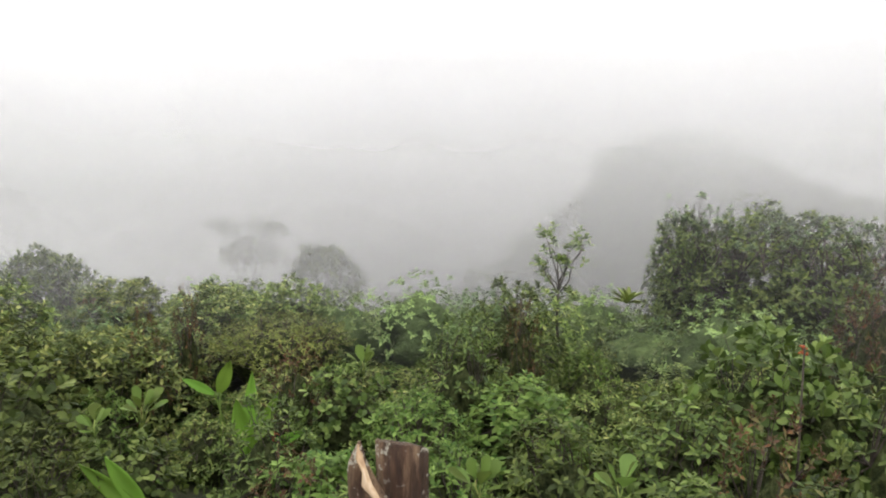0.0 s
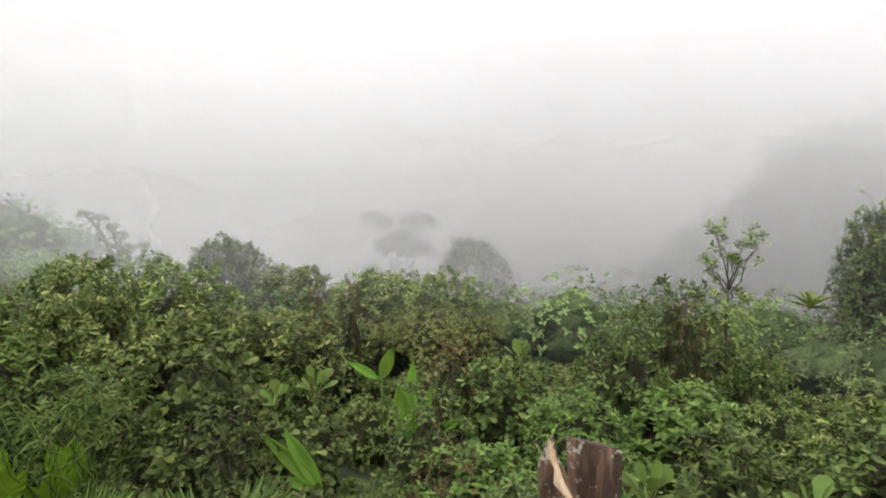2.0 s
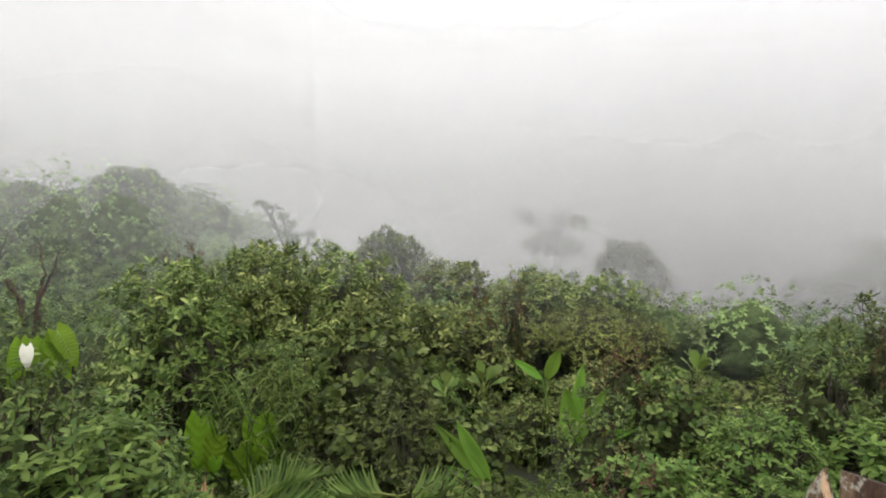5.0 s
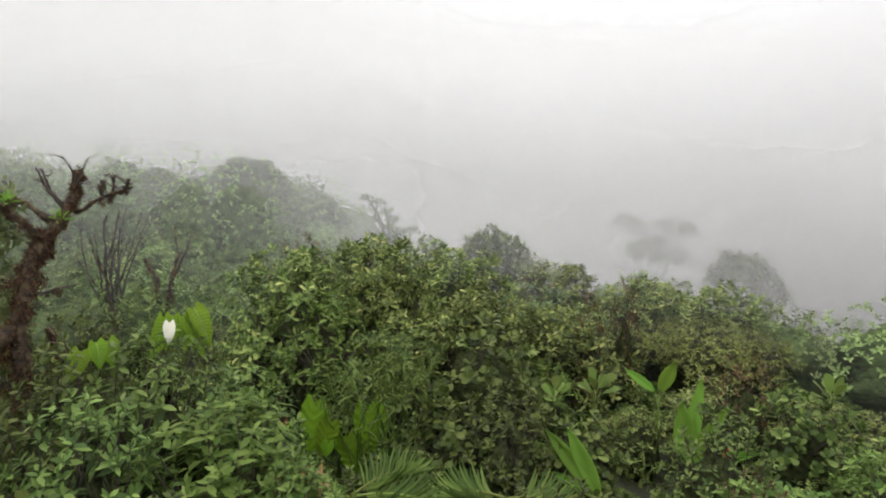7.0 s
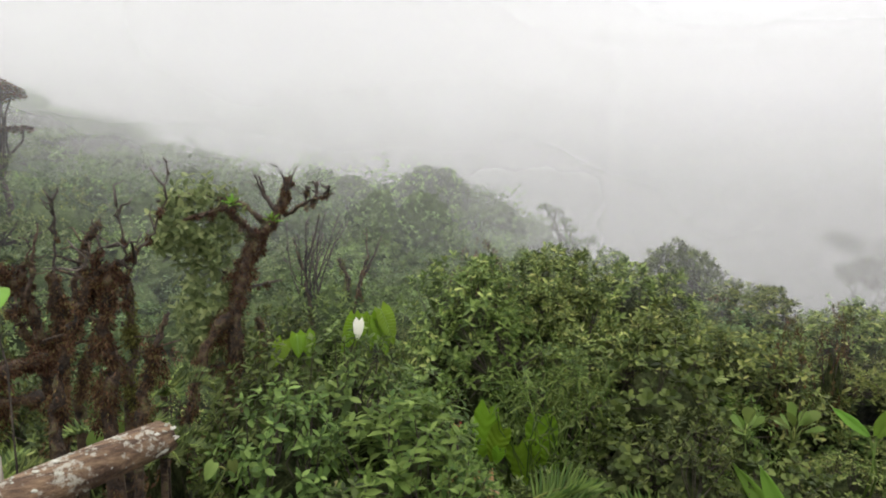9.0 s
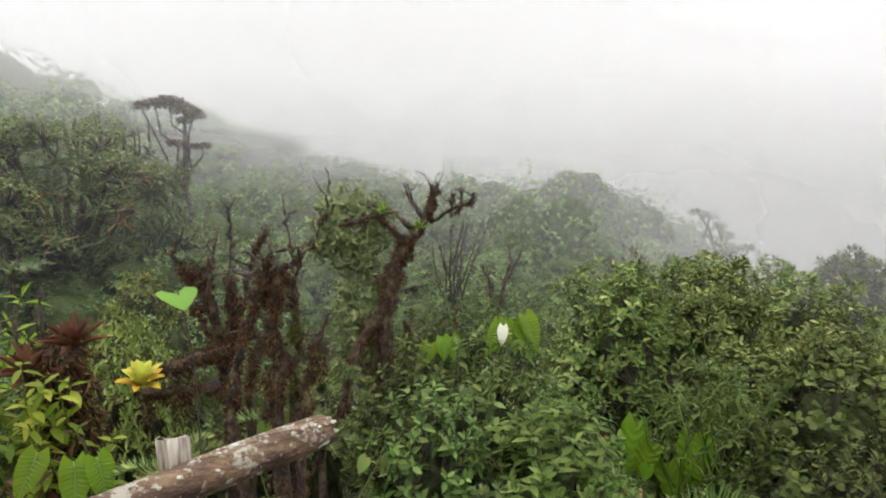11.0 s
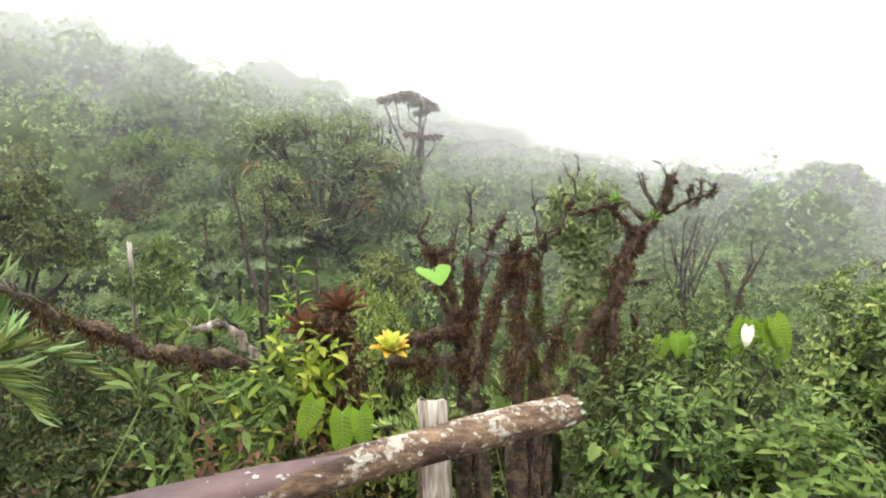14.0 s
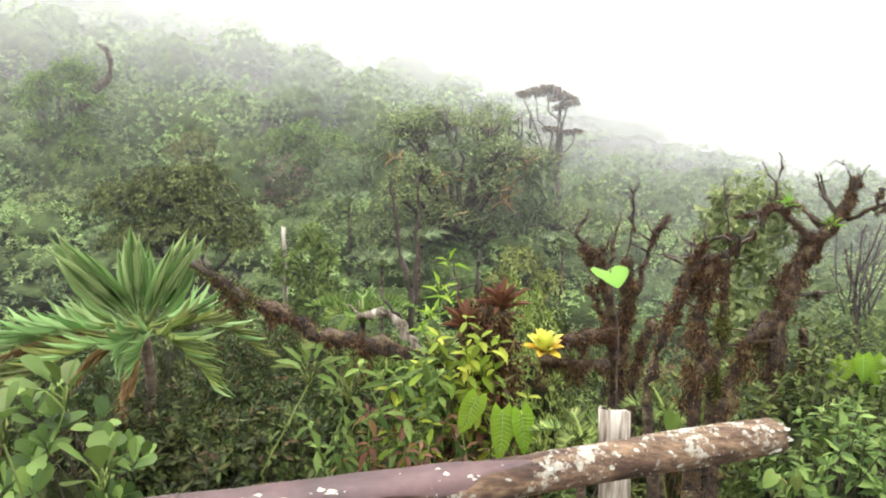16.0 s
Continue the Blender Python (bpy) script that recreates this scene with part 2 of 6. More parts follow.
def log_material(name, dark=0.0, stretch=(2.2, 0.35, 2.2)):
    """Weathered round timber: brown grain, white lichen spots and dark wet streaks."""
    m, n, l, p = shader(name)
    co, mp = n.new("ShaderNodeTexCoord"), n.new("ShaderNodeMapping")
    mp.inputs["Scale"].default_value = stretch
    l.new(co.outputs["Object"], mp.inputs["Vector"])
    grain, wet, lich, patch, fibre = (n.new("ShaderNodeTexNoise") for _ in range(5))
    for node, scale, detail, rough in ((grain, 26, 9, 0.72), (wet, 7, 6, 0.6), (lich, 46, 5, 0.7), (patch, 9, 3, 0.5), (fibre, 90, 6, 0.7)):
        node.inputs["Scale"].default_value, node.inputs["Detail"].default_value, node.inputs["Roughness"].default_value = scale, detail, rough
        l.new((co.outputs["Object"] if node in (lich, patch) else mp.outputs[0]), node.inputs["Vector"])
    c1 = ramp(n, [(0.28, (0.034, 0.020, 0.011)), (0.45, (0.150, 0.086, 0.046)), (0.58, (0.27, 0.172, 0.098)), (0.75, (0.42, 0.30, 0.185))])
    l.new(grain.outputs["Fac"], c1.inputs[0])
    c2 = ramp(n, [(0.43 + dark, (0.30, 0.22, 0.19)), (0.55 + dark, (1, 1, 1))])
    l.new(wet.outputs["Fac"], c2.inputs[0])
    mul = n.new("ShaderNodeMix")
    mul.data_type, mul.blend_type = "RGBA", "MULTIPLY"
    mul.inputs["Factor"].default_value = 1.0
    l.new(c1.outputs[0], mul.inputs["A"])
    l.new(c2.outputs[0], mul.inputs["B"])
    add = n.new("ShaderNodeMath")
    l.new(lich.outputs["Fac"], add.inputs[0])
    half = n.new("ShaderNodeMath")
    half.operation = "MULTIPLY_ADD"
    half.inputs[1].default_value, half.inputs[2].default_value = 0.9, -0.45
    l.new(patch.outputs["Fac"], half.inputs[0])
    l.new(half.outputs[0], add.inputs[1])
    c3 = ramp(n, [(0.585, (0, 0, 0)), (0.67, (0.9, 0.9, 0.9))])
    l.new(add.outputs[0], c3.inputs[0])
    mx = n.new("ShaderNodeMix")
    mx.data_type = "RGBA"
    l.new(c3.outputs[0], mx.inputs["Factor"])
    l.new(mul.outputs["Result"], mx.inputs["A"])
    mx.inputs["B"].default_value = (0.50, 0.47, 0.39, 1)
    l.new(mx.outputs["Result"], p.inputs["Base Color"])
    p.inputs["Roughness"].default_value = 0.7
    relief = n.new("ShaderNodeMath")
    l.new(grain.outputs["Fac"], relief.inputs[0])
    l.new(fibre.outputs["Fac"], relief.inputs[1])
    bump = n.new("ShaderNodeBump")
    bump.inputs["Distance"].default_value = 0.016
    l.new(relief.outputs[0], bump.inputs["Height"])
    l.new(bump.outputs[0], p.inputs["Normal"])
    return m


LOG = log_material("weathered_log")
POST = log_material("post_wood", dark=0.0, stretch=(2.2, 2.2, 0.35))
STUMP = log_material("stump_wood", dark=0.06, stretch=(2.2, 2.2, 0.35))
PLUM = rough_material("wet_dark_timber", [(0.3, (0.035, 0.018, 0.018)), (0.55, (0.07, 0.036, 0.036)), (0.75, (0.10, 0.055, 0.05))], 6, rough=0.62, bump_height=0.006)
CUT = rough_material("sunlit_split_wood", [(0.3, (0.22, 0.12, 0.06)), (0.5, (0.48, 0.33, 0.20)), (0.75, (0.68, 0.55, 0.40))], 12, fine_scale=70, stretch=(2, 2, 0.3))


# whiteness painted into the mist low in the valley and high up, as daylight fades downward, and how thick it lies round
# the hill
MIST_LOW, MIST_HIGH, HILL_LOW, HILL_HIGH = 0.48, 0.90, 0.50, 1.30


def mist_material(name, valley_share, hill_share, lift, far=False):
    """A see-through sheet that stands in for mist and scatters daylight from both its sides.
    valley_share and hill_share: how much it hides over the valley and before the hill; lift: how much more it hides
    higher up, towards the cloud's base. Its colour is painted greyer low over the valley and white above, to stand in
    for fading daylight."""
    m, n, l, p = shader(name)
    n.remove(p)
    co = n.new("ShaderNodeTexCoord")

    def span(source, a, b, lo, hi, soft=True):
        node = n.new("ShaderNodeMapRange")
        node.interpolation_type = "SMOOTHSTEP" if soft else "LINEAR"
        for key, value in (("From Min", a), ("From Max", b), ("To Min", lo), ("To Max", hi)):
            node.inputs[key].default_value = value
        l.new(source, node.inputs["Value"])
        return node.outputs[0]

    def join(kind, a, b, clamp=False):
        node = n.new("ShaderNodeMath")
        node.operation, node.use_clamp = kind, clamp
        for k, v in enumerate((a, b)):
            if isinstance(v, float):
                node.inputs[k].default_value = v
            else:
                l.new(v, node.inputs[k])
        return node.outputs[0]

    def blend(fac, a, b):
        node = n.new("ShaderNodeMix")
        l.new(fac, node.inputs["Factor"])
        for k, v in (("A", a), ("B", b)):
            if isinstance(v, float):
                node.inputs[k].default_value = v
            else:
                l.new(v, node.inputs[k])
        return node.outputs["Result"]

    nz = n.new("ShaderNodeTexNoise")
    nz.inputs["Scale"].default_value, nz.inputs["Detail"].default_value = 0.09, 4
    l.new(co.outputs["Object"], nz.inputs["Vector"])
    off, nm, sep = n.new("ShaderNodeVectorMath"), n.new("ShaderNodeVectorMath"), n.new("ShaderNodeSeparateXYZ")
    off.operation, nm.operation = "SUBTRACT", "NORMALIZE"
    # bearing and slope are taken from the viewing point, to fit its view
    off.inputs[1].default_value = (-0.35, 0.0, 1.6)
    l.new(co.outputs["Object"], off.inputs[0])
    l.new(off.outputs[0], nm.inputs[0])
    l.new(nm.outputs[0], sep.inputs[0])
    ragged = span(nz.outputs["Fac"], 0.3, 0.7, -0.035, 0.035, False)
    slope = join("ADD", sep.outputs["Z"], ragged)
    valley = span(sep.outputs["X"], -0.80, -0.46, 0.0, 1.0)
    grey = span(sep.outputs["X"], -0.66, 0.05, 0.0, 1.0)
    if far:
        amount = span(slope, 0.0, 0.30, 0.97, 0.30)
        amount = join("MULTIPLY", amount, span(sep.outputs["Z"], 0.29, 0.42, 1.0, 0.0))
    else:
        over_valley = join("MULTIPLY", span(slope, -0.05, 0.10, valley_share, valley_share + 0.55 * lift), span(slope, 0.10, 0.26, 1.0, 0.0))
        round_hill = span(sep.outputs["Y"], -0.15, 0.40, HILL_LOW, HILL_HIGH)
        at_hill = join("MULTIPLY", span(slope, -0.06, 0.17, hill_share, hill_share + lift), span(slope, 0.24, 0.40, 1.0, 0.0))
        at_hill = join("MULTIPLY", at_hill, round_hill)
        amount = blend(valley, at_hill, over_valley)
    amount = join("MULTIPLY", amount, span(nz.outputs["Fac"], 0.3, 0.7, 0.97, 1.02, False) if far else span(nz.outputs["Fac"], 0.3, 0.7, 0.85, 1.12, False), True)
    # fading daylight is put into the colour here, by slope and bearing
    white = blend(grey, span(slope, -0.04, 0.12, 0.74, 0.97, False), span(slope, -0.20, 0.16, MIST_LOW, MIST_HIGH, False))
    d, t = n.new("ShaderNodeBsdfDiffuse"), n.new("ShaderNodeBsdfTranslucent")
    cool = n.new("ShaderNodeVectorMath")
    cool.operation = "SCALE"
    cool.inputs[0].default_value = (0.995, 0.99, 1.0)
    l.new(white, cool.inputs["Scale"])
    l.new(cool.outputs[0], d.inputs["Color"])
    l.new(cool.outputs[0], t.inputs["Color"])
    mx, out, clear = n.new("ShaderNodeMixShader"), n.new("ShaderNodeMixShader"), n.new("ShaderNodeBsdfTransparent")
    l.new(d.outputs[0], mx.inputs[1])
    l.new(t.outputs[0], mx.inputs[2])
    l.new(amount, out.inputs[0])
    l.new(clear.outputs[0], out.inputs[1])
    l.new(mx.outputs[0], out.inputs[2])
    l.new(out.outputs[0], n["Material Output"].inputs[0])
    return m


# ---- mesh helpers ----
rng = np.random.default_rng(7)
CX, CY = -0.35, 0.0  # middle of the lookout


class Soup:
    """Collects vertices and faces for one mesh."""

    def __init__(self):
        self.v, self.f, self.n = [], [], 0

    def add(self, verts, faces):
        self.v.append(np.asarray(verts, float).reshape(-1, 3))
        self.f.extend(tuple(int(i) + self.n for i in f) for f in faces)
        self.n += len(self.v[-1])
        return self

    def mesh(self, name, material, smooth=True):
        me = bpy.data.meshes.new(name)
        me.from_pydata(np.concatenate(self.v).tolist() if self.v else [], [], self.f)
        me.materials.append(material)
        me.polygons.foreach_set("use_smooth", np.full(len(me.polygons), smooth))
        me.update()
        return me


def part(name, soup, material, parent, label="", smooth=True):
    ob = new(name, soup.mesh(name, material, smooth))
    ob.parent = parent
    if label:
        tagged(ob, label)
    return ob


def unit(a):
    a = np.asarray(a, float)
    return a / np.maximum(np.linalg.norm(a, axis=-1, keepdims=True), 1e-9)


def leaf_shape(outline, fold=0.12, droop=0.25):
    """A blade from half an outline [(along, half width)], creased along its midrib and bent down to its tip."""
    v, f = [(0, 0, 0)], []
    for a, w in outline:
        z = -droop * a * a
        v += [(-w, a, z + fold * w), (0, a, z), (w, a, z + fold * w)]
    v.append((0, 1, -droop))
    k = len(outline)
    f += [(0, 2, 1), (0, 3, 2)]
    for i in range(k - 1):
        a, b = 1 + 3 * i, 4 + 3 * i
        f += [(a, a + 1, b + 1, b), (a + 1, a + 2, b + 2, b + 1)]
    e = 1 + 3 * (k - 1)
    f += [(e, e + 1, 3 * k + 1), (e + 1, e + 2, 3 * k + 1)]
    return np.array(v, float), f


OVATE = leaf_shape([(0.25, 0.36), (0.62, 0.40)])
LANCE = leaf_shape([(0.45, 0.5)], fold=0.2, droop=0.3)
ROUND = leaf_shape([(0.3, 0.28), (0.68, 0.52), (0.92, 0.34)], fold=0.1, droop=0.12)
HEART = leaf_shape([(-0.12, 0.30), (0.12, 0.52), (0.45, 0.46), (0.78, 0.20)], fold=0.12, droop=0.2)
STRAP = leaf_shape([(0.2, 0.42), (0.5, 0.5), (0.8, 0.33)], fold=0.3, droop=0.45)
BROM = leaf_shape([(0.2, 0.40), (0.55, 0.5), (0.85, 0.32)], fold=0.25, droop=0.16)
BLADE = leaf_shape([(0.3, 0.45), (0.7, 0.40)], fold=0.3, droop=0.06)
SLIVER = leaf_shape([(0.5, 0.5)], fold=0.5, droop=0.1)


def leaves(soup, shape, at, along, normal, length, width):
    """Adds one leaf per row: its foot, the way it points, the side it shows upward, its length and width."""
    tv, tf = shape
    at, along = np.asarray(at, float).reshape(-1, 3), unit(np.asarray(along, float).reshape(-1, 3))
    side = unit(np.cross(along, np.broadcast_to(normal, along.shape)))
    top = np.cross(side, along)
    length = np.broadcast_to(np.asarray(length, float), (len(at),))[:, None, None]
    width = np.broadcast_to(np.asarray(width, float), (len(at),))[:, None, None]
    v = at[:, None] + side[:, None] * tv[None, :, 0:1] * width + along[:, None] * tv[None, :, 1:2] * length + top[:, None] * tv[None, :, 2:3] * length
    k = len(tv)
    base = soup.n
    soup.v.append(v.reshape(-1, 3))
    for i in range(len(at)):
        o = base + i * k
        soup.f.extend(tuple(j + o for j in f) for f in tf)
    soup.n += len(at) * k


def rosettes(soup, shape, tips, axis, count, length, width, spread=(0.35, 1.25), r=rng):
    """A whorl of leaves at each shoot tip, the outer ones flatter."""
    n = len(tips)
    tips, axis = np.repeat(tips, count, 0), np.repeat(unit(axis), count, 0)
    k = np.tile(np.arange(count), n)
    turn = k * 2.4 + np.repeat(r.random(n) * 6.28, count) + r.normal(0, 0.2, n * count)
    open_ = spread[0] + (spread[1] - spread[0]) * (k / max(count - 1, 1)) + r.normal(0, 0.14, n * count)
    a = unit(np.cross(axis, [0.31, 0.77, 0.55]))
    b = np.cross(axis, a)
    out = a * np.cos(turn)[:, None] + b * np.sin(turn)[:, None]
    along = axis * np.cos(open_)[:, None] + out * np.sin(open_)[:, None]
    normal = axis * np.sin(open_)[:, None] - out * np.cos(open_)[:, None]
    size = length * (0.62 + 0.38 * k / max(count - 1, 1)) * r.uniform(0.75, 1.2, n * count)
    leaves(soup, shape, tips - axis * (k * 0.09 * length)[:, None], along, normal, size, size * width / length)


def tube(soup, points, radii, sides=6, rough=0.0, r=rng, close=True):
    """A tapered, slightly crooked limb through the points."""
    p = np.asarray(points, float)
    radii = np.broadcast_to(np.asarray(radii, float), (len(p),))
    d = unit(np.gradient(p, axis=0))
    ref = np.array([0.0, 0, 1]) if abs(d[0, 2]) < 0.8 else np.array([1.0, 0, 0])
    a = unit(np.cross(d, ref))
    b = np.cross(d, a)
    w = np.arange(sides) * 2 * np.pi / sides
    rad = radii[:, None] * (1 + rough * r.normal(0, 1, (len(p), sides)))
    v = p[:, None] + a[:, None] * (np.cos(w) * rad)[..., None] + b[:, None] * (np.sin(w) * rad)[..., None]
    f = [(i * sides + j, i * sides + (j + 1) % sides, (i + 1) * sides + (j + 1) % sides, (i + 1) * sides + j) for i in range(len(p) - 1) for j in range(sides)]
    if close:
        f += [tuple(range(sides))[::-1], tuple((len(p) - 1) * sides + j for j in range(sides))]
    soup.add(v, f)


def limb(a, b, steps=6, wander=0.06, sag=0.0, r=rng):
    """Points of a crooked line from a to b."""
    a, b = np.asarray(a, float), np.asarray(b, float)
    s = np.linspace(0, 1, steps)[:, None]
    p = a + (b - a) * s
    p[1:-1] += r.normal(0, wander * np.linalg.norm(b - a), (steps - 2, 3))
    p[:, 2] -= (sag * 4 * s * (1 - s))[:, 0]
    return p


def moss_on(soup, points, radius, amount, length, r=rng, hang=0.5):
    """Shaggy moss round a limb: short blades that stand off and hang from it."""
    p = np.asarray(points, float)
    seg = r.integers(0, len(p) - 1, amount)
    t = r.random(amount)[:, None]
    c = p[seg] * (1 - t) + p[seg + 1] * t
    out = unit(r.normal(0, 1, (amount, 3)))
    rad = np.interp((seg + t[:, 0]) / (len(p) - 1), np.linspace(0, 1, len(np.atleast_1d(radius))), np.atleast_1d(radius)) if np.ndim(radius) else radius
    at = c + out * (np.asarray(rad) * r.uniform(0.7, 1.25, amount))[:, None]
    along = out + np.array([0, 0, -1.0]) * r.uniform(0, 2 * hang, amount)[:, None] + r.normal(0, 0.35, (amount, 3))
    size = length * r.uniform(0.5, 1.5, amount) * (0.35 + 0.65 * np.asarray(rad) / np.max(rad))
    leaves(soup, SLIVER, at, along, unit(r.normal(0, 1, (amount, 3))), size, size * r.uniform(0.10, 0.30, amount))


def smooth(a, b, x):
    s = np.clip((np.asarray(x, float) - a) / (b - a), 0, 1)
    return s * s * (3 - 2 * s)


# ---- the mountainside ----
RIDGE_YAW = [-180, -60, -34, 2, 20, 34, 40, 47, 58, 62, 68, 71, 77, 83.5, 90, 94.3, 100, 105, 109, 113, 117, 126, 150, 180]
RIDGE_TOP = [-8, -12, -13, -13, -13, -10, -5.0, -2.6, -1.8, -1.5, -0.8, -0.1, 1.3, 2.7, 4.2, 4.8, 5.4, 6.2, 7.1, 7.6, 7.9, 7.4, 7.0, -3]


def ground_height(x, y):
    """The lookout's flat top, the step down to the shrubs, the valley and the hill behind it."""
    x, y = np.asarray(x, float), np.asarray(y, float)
    r = np.hypot(x - CX, y - CY)
    yaw = np.degrees(np.arctan2(-(x - CX), y - CY))
    ridge = np.interp(yaw, RIDGE_YAW, RIDGE_TOP)
    z = -1.5 * smooth(1.95, 3.5, r)
    s = np.clip((r - 9) / 33, 0, 1)
    rise = (ridge + 1.5) * s ** (1.35 + 1.6 * smooth(48, 25, yaw))
    dip = -3.0 * np.sin(np.pi * s) * smooth(58, 30, yaw) - 0.9 * np.sin(np.pi * np.clip((r - 4.5) / 8, 0, 1)) * smooth(60, 80, yaw)
    z = z + rise + dip - 0.45 * np.clip(r - 45, 0, 250) * smooth(44, 56, r)
    bumps = 0.18 * np.sin(x * 1.1 + 2) * np.cos(y * 0.9) * smooth(3, 6, r) + 0.7 * np.sin(x * 0.21 + 1) * np.cos(y * 0.17 + 2) * smooth(14, 26, r)
    return z + bumps


def build_ground():
    radii = np.concatenate([np.linspace(0.3, 4.5, 22), np.linspace(4.9, 14, 26), np.geomspace(15, 2500, 40)])
    yaw = np.radians(np.arange(0, 360, 2.5))
    rr, aa = np.meshgrid(radii, yaw, indexing="ij")
    x, y = CX - rr * np.sin(aa), CY + rr * np.cos(aa)
    v = np.stack([x, y, ground_height(x, y)], -1).reshape(-1, 3)
    n, k = len(radii), len(yaw)
    f = [(i * k + j, i * k + (j + 1) % k, (i + 1) * k + (j + 1) % k, (i + 1) * k + j) for i in range(n - 1) for j in range(k)]
    s = Soup().add(v, [g[::-1] for g in f])
    s.add([(CX, CY, 0.0)], [])
    s.f += [(s.n - 1, (j + 1) % k, j) for j in range(k)]
    return tagged(new("ground", s.mesh("ground", SOIL)), "dark leaf-littered mountain soil under dense shrubs", "ground", kind="structure")


build_ground()


def build_lookout():
    """Trodden earth of the viewpoint, a thin irregular pad on the ground."""
    s = Soup()
    k = 48
    a = np.arange(k) * 2 * np.pi / k
    rad = 1.75 + 0.1 * np.sin(3 * a) + 0.06 * np.cos(7 * a)
    top = np.stack([CX + rad * np.cos(a), CY + rad * np.sin(a), np.full(k, 0.03)], -1)
    low = top * [1, 1, 0] + [0, 0, -0.05]
    s.add(np.concatenate([top, low]), [tuple(range(k))] + [(j, j + k, (j + 1) % k + k, (j + 1) % k) for j in range(k)])
    return tagged(new("pavement", s.mesh("pavement", EARTH, False)), "trodden brown earth of the small viewpoint", "path", kind="structure")


build_lookout()


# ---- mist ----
# Curved see-through sheets centred on the viewpoint, added in place of real fog.
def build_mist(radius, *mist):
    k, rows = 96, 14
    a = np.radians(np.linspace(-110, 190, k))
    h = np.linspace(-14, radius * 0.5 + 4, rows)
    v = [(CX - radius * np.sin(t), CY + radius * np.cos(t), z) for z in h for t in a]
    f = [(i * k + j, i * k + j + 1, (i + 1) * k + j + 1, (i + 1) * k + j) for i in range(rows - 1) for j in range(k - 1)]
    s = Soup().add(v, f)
    return tagged(new("mist_sheet", s.mesh("mist_sheet", mist_material("mist", *mist))), "see-through sheet standing in for mist, daylight graded into its colour", "mist", kind="structure")


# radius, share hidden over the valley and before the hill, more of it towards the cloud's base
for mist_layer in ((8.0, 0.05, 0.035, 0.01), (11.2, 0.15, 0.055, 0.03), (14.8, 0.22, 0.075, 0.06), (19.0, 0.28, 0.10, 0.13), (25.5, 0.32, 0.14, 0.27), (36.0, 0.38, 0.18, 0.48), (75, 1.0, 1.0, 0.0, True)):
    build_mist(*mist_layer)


# ---- rail and posts of the lookout ----
def build_rail():
    """A round weathered log, its far end sawn, its near half worn flat on top and dark with wet."""
    r = np.random.default_rng(31)
    thing = new("log_rail")
    thing.location = (-2.50, 0.455, 0.716)
    end = np.array([0.80, -2.35, -0.015])
    side = np.array([0.947, 0.322, 0])

    def core(t):
        return end * t + np.array([0.008 * math.sin(5 * t), 0, 0.005 * math.sin(9 * t + 1)]), 0.0525 + 0.006 * t + 0.0025 * math.sin(17 * t)

    s = Soup()
    n, sides, v = 44, 22, []
    cracks = r.uniform(0, 6.28, 5)
    for i in range(n):
        t = (i / (n - 1)) ** 1.4
        c, rad = core(t)
        rad *= (0.90, 0.97)[i] if i < 2 else 1.0
        for j in range(sides):
            w = 2 * math.pi * j / sides
            split = sum(math.exp(-((w - a - 0.25 * t + math.pi) % (2 * math.pi) - math.pi) ** 2 / 0.02) for a in cracks)
            d = rad * (1 + 0.045 * math.sin(3 * w + 4 * t) + 0.025 * math.sin(7 * w + 9 * t) - 0.07 * split + r.uniform(-0.018, 0.018))
            up = math.sin(w) * d
            if t > 0.30:
                up = min(up, rad * 0.70)
            if i == 0:
                c = c + np.array([0, r.uniform(-0.003, 0.003), 0])
            v.append(c + side * math.cos(w) * d + np.array([0, 0, up]))
    f = [(i * sides + j, i * sides + (j + 1) % sides, (i + 1) * sides + (j + 1) % sides, (i + 1) * sides + j) for i in range(n - 1) for j in range(sides)]
    f += [tuple(range(sides))[::-1], tuple((n - 1) * sides + j for j in range(sides))]
    s.add(v, f)
    part("log", s, LOG, thing, "lichen-spotted grey-brown timber")
    s = Soup()
    v, n = [], 26
    for i in range(n):
        t = 0.31 + 0.69 * i / (n - 1)
        c, rad = core(t)
        wide = rad * min(0.98, 0.10 + 0.30 * i) * (1 + 0.05 * math.sin(i * 2.1))
        edge = 0.34 + 0.16 * math.sin(i * 1.3)
        for w, h in ((-1.0, 0.45), (-0.86, 0.72), (0.84, 0.73), (1.0, edge)):
            v.append(c + side * wide * w + np.array([0, 0, rad * h]))
    s.add(v, [(4 * i + j, 4 * i + j + 1, 4 * i + j + 5, 4 * i + j + 4) for i in range(n - 1) for j in range(3)])
    part("weathered_top", s, PLUM, thing, "wet dark plum-brown worn top face")
    # lichen crusts standing a little proud of the timber
    s = Soup()
    for i in range(150):
        t, w, size = r.random() ** 1.5, r.uniform(-0.5, 1.9), 0.0018 + 0.006 * r.random() ** 3
        c, rad = core(t)
        rad *= 1.03
        up = math.sin(w) * rad
        if t > 0.30:
            up = min(up, rad * 0.74)
        c = c + side * math.cos(w) * rad + np.array([0, 0, up])
        nrm = unit(side * math.cos(w) + np.array([0, 0, math.sin(w)]))
        a = unit(np.cross(nrm, [0.3, 0.9, 0.2]))
        b = np.cross(nrm, a)
        m = 8
        ring = [c + size * (1 + 0.45 * r.uniform(-1, 1)) * (a * math.cos(k * 6.283 / m) + b * 1.5 * math.sin(k * 6.283 / m)) - nrm * 0.002 for k in range(m)]
        s.add(ring + [c + nrm * 0.0025], [(k, (k + 1) % m, m) for k in range(m)])
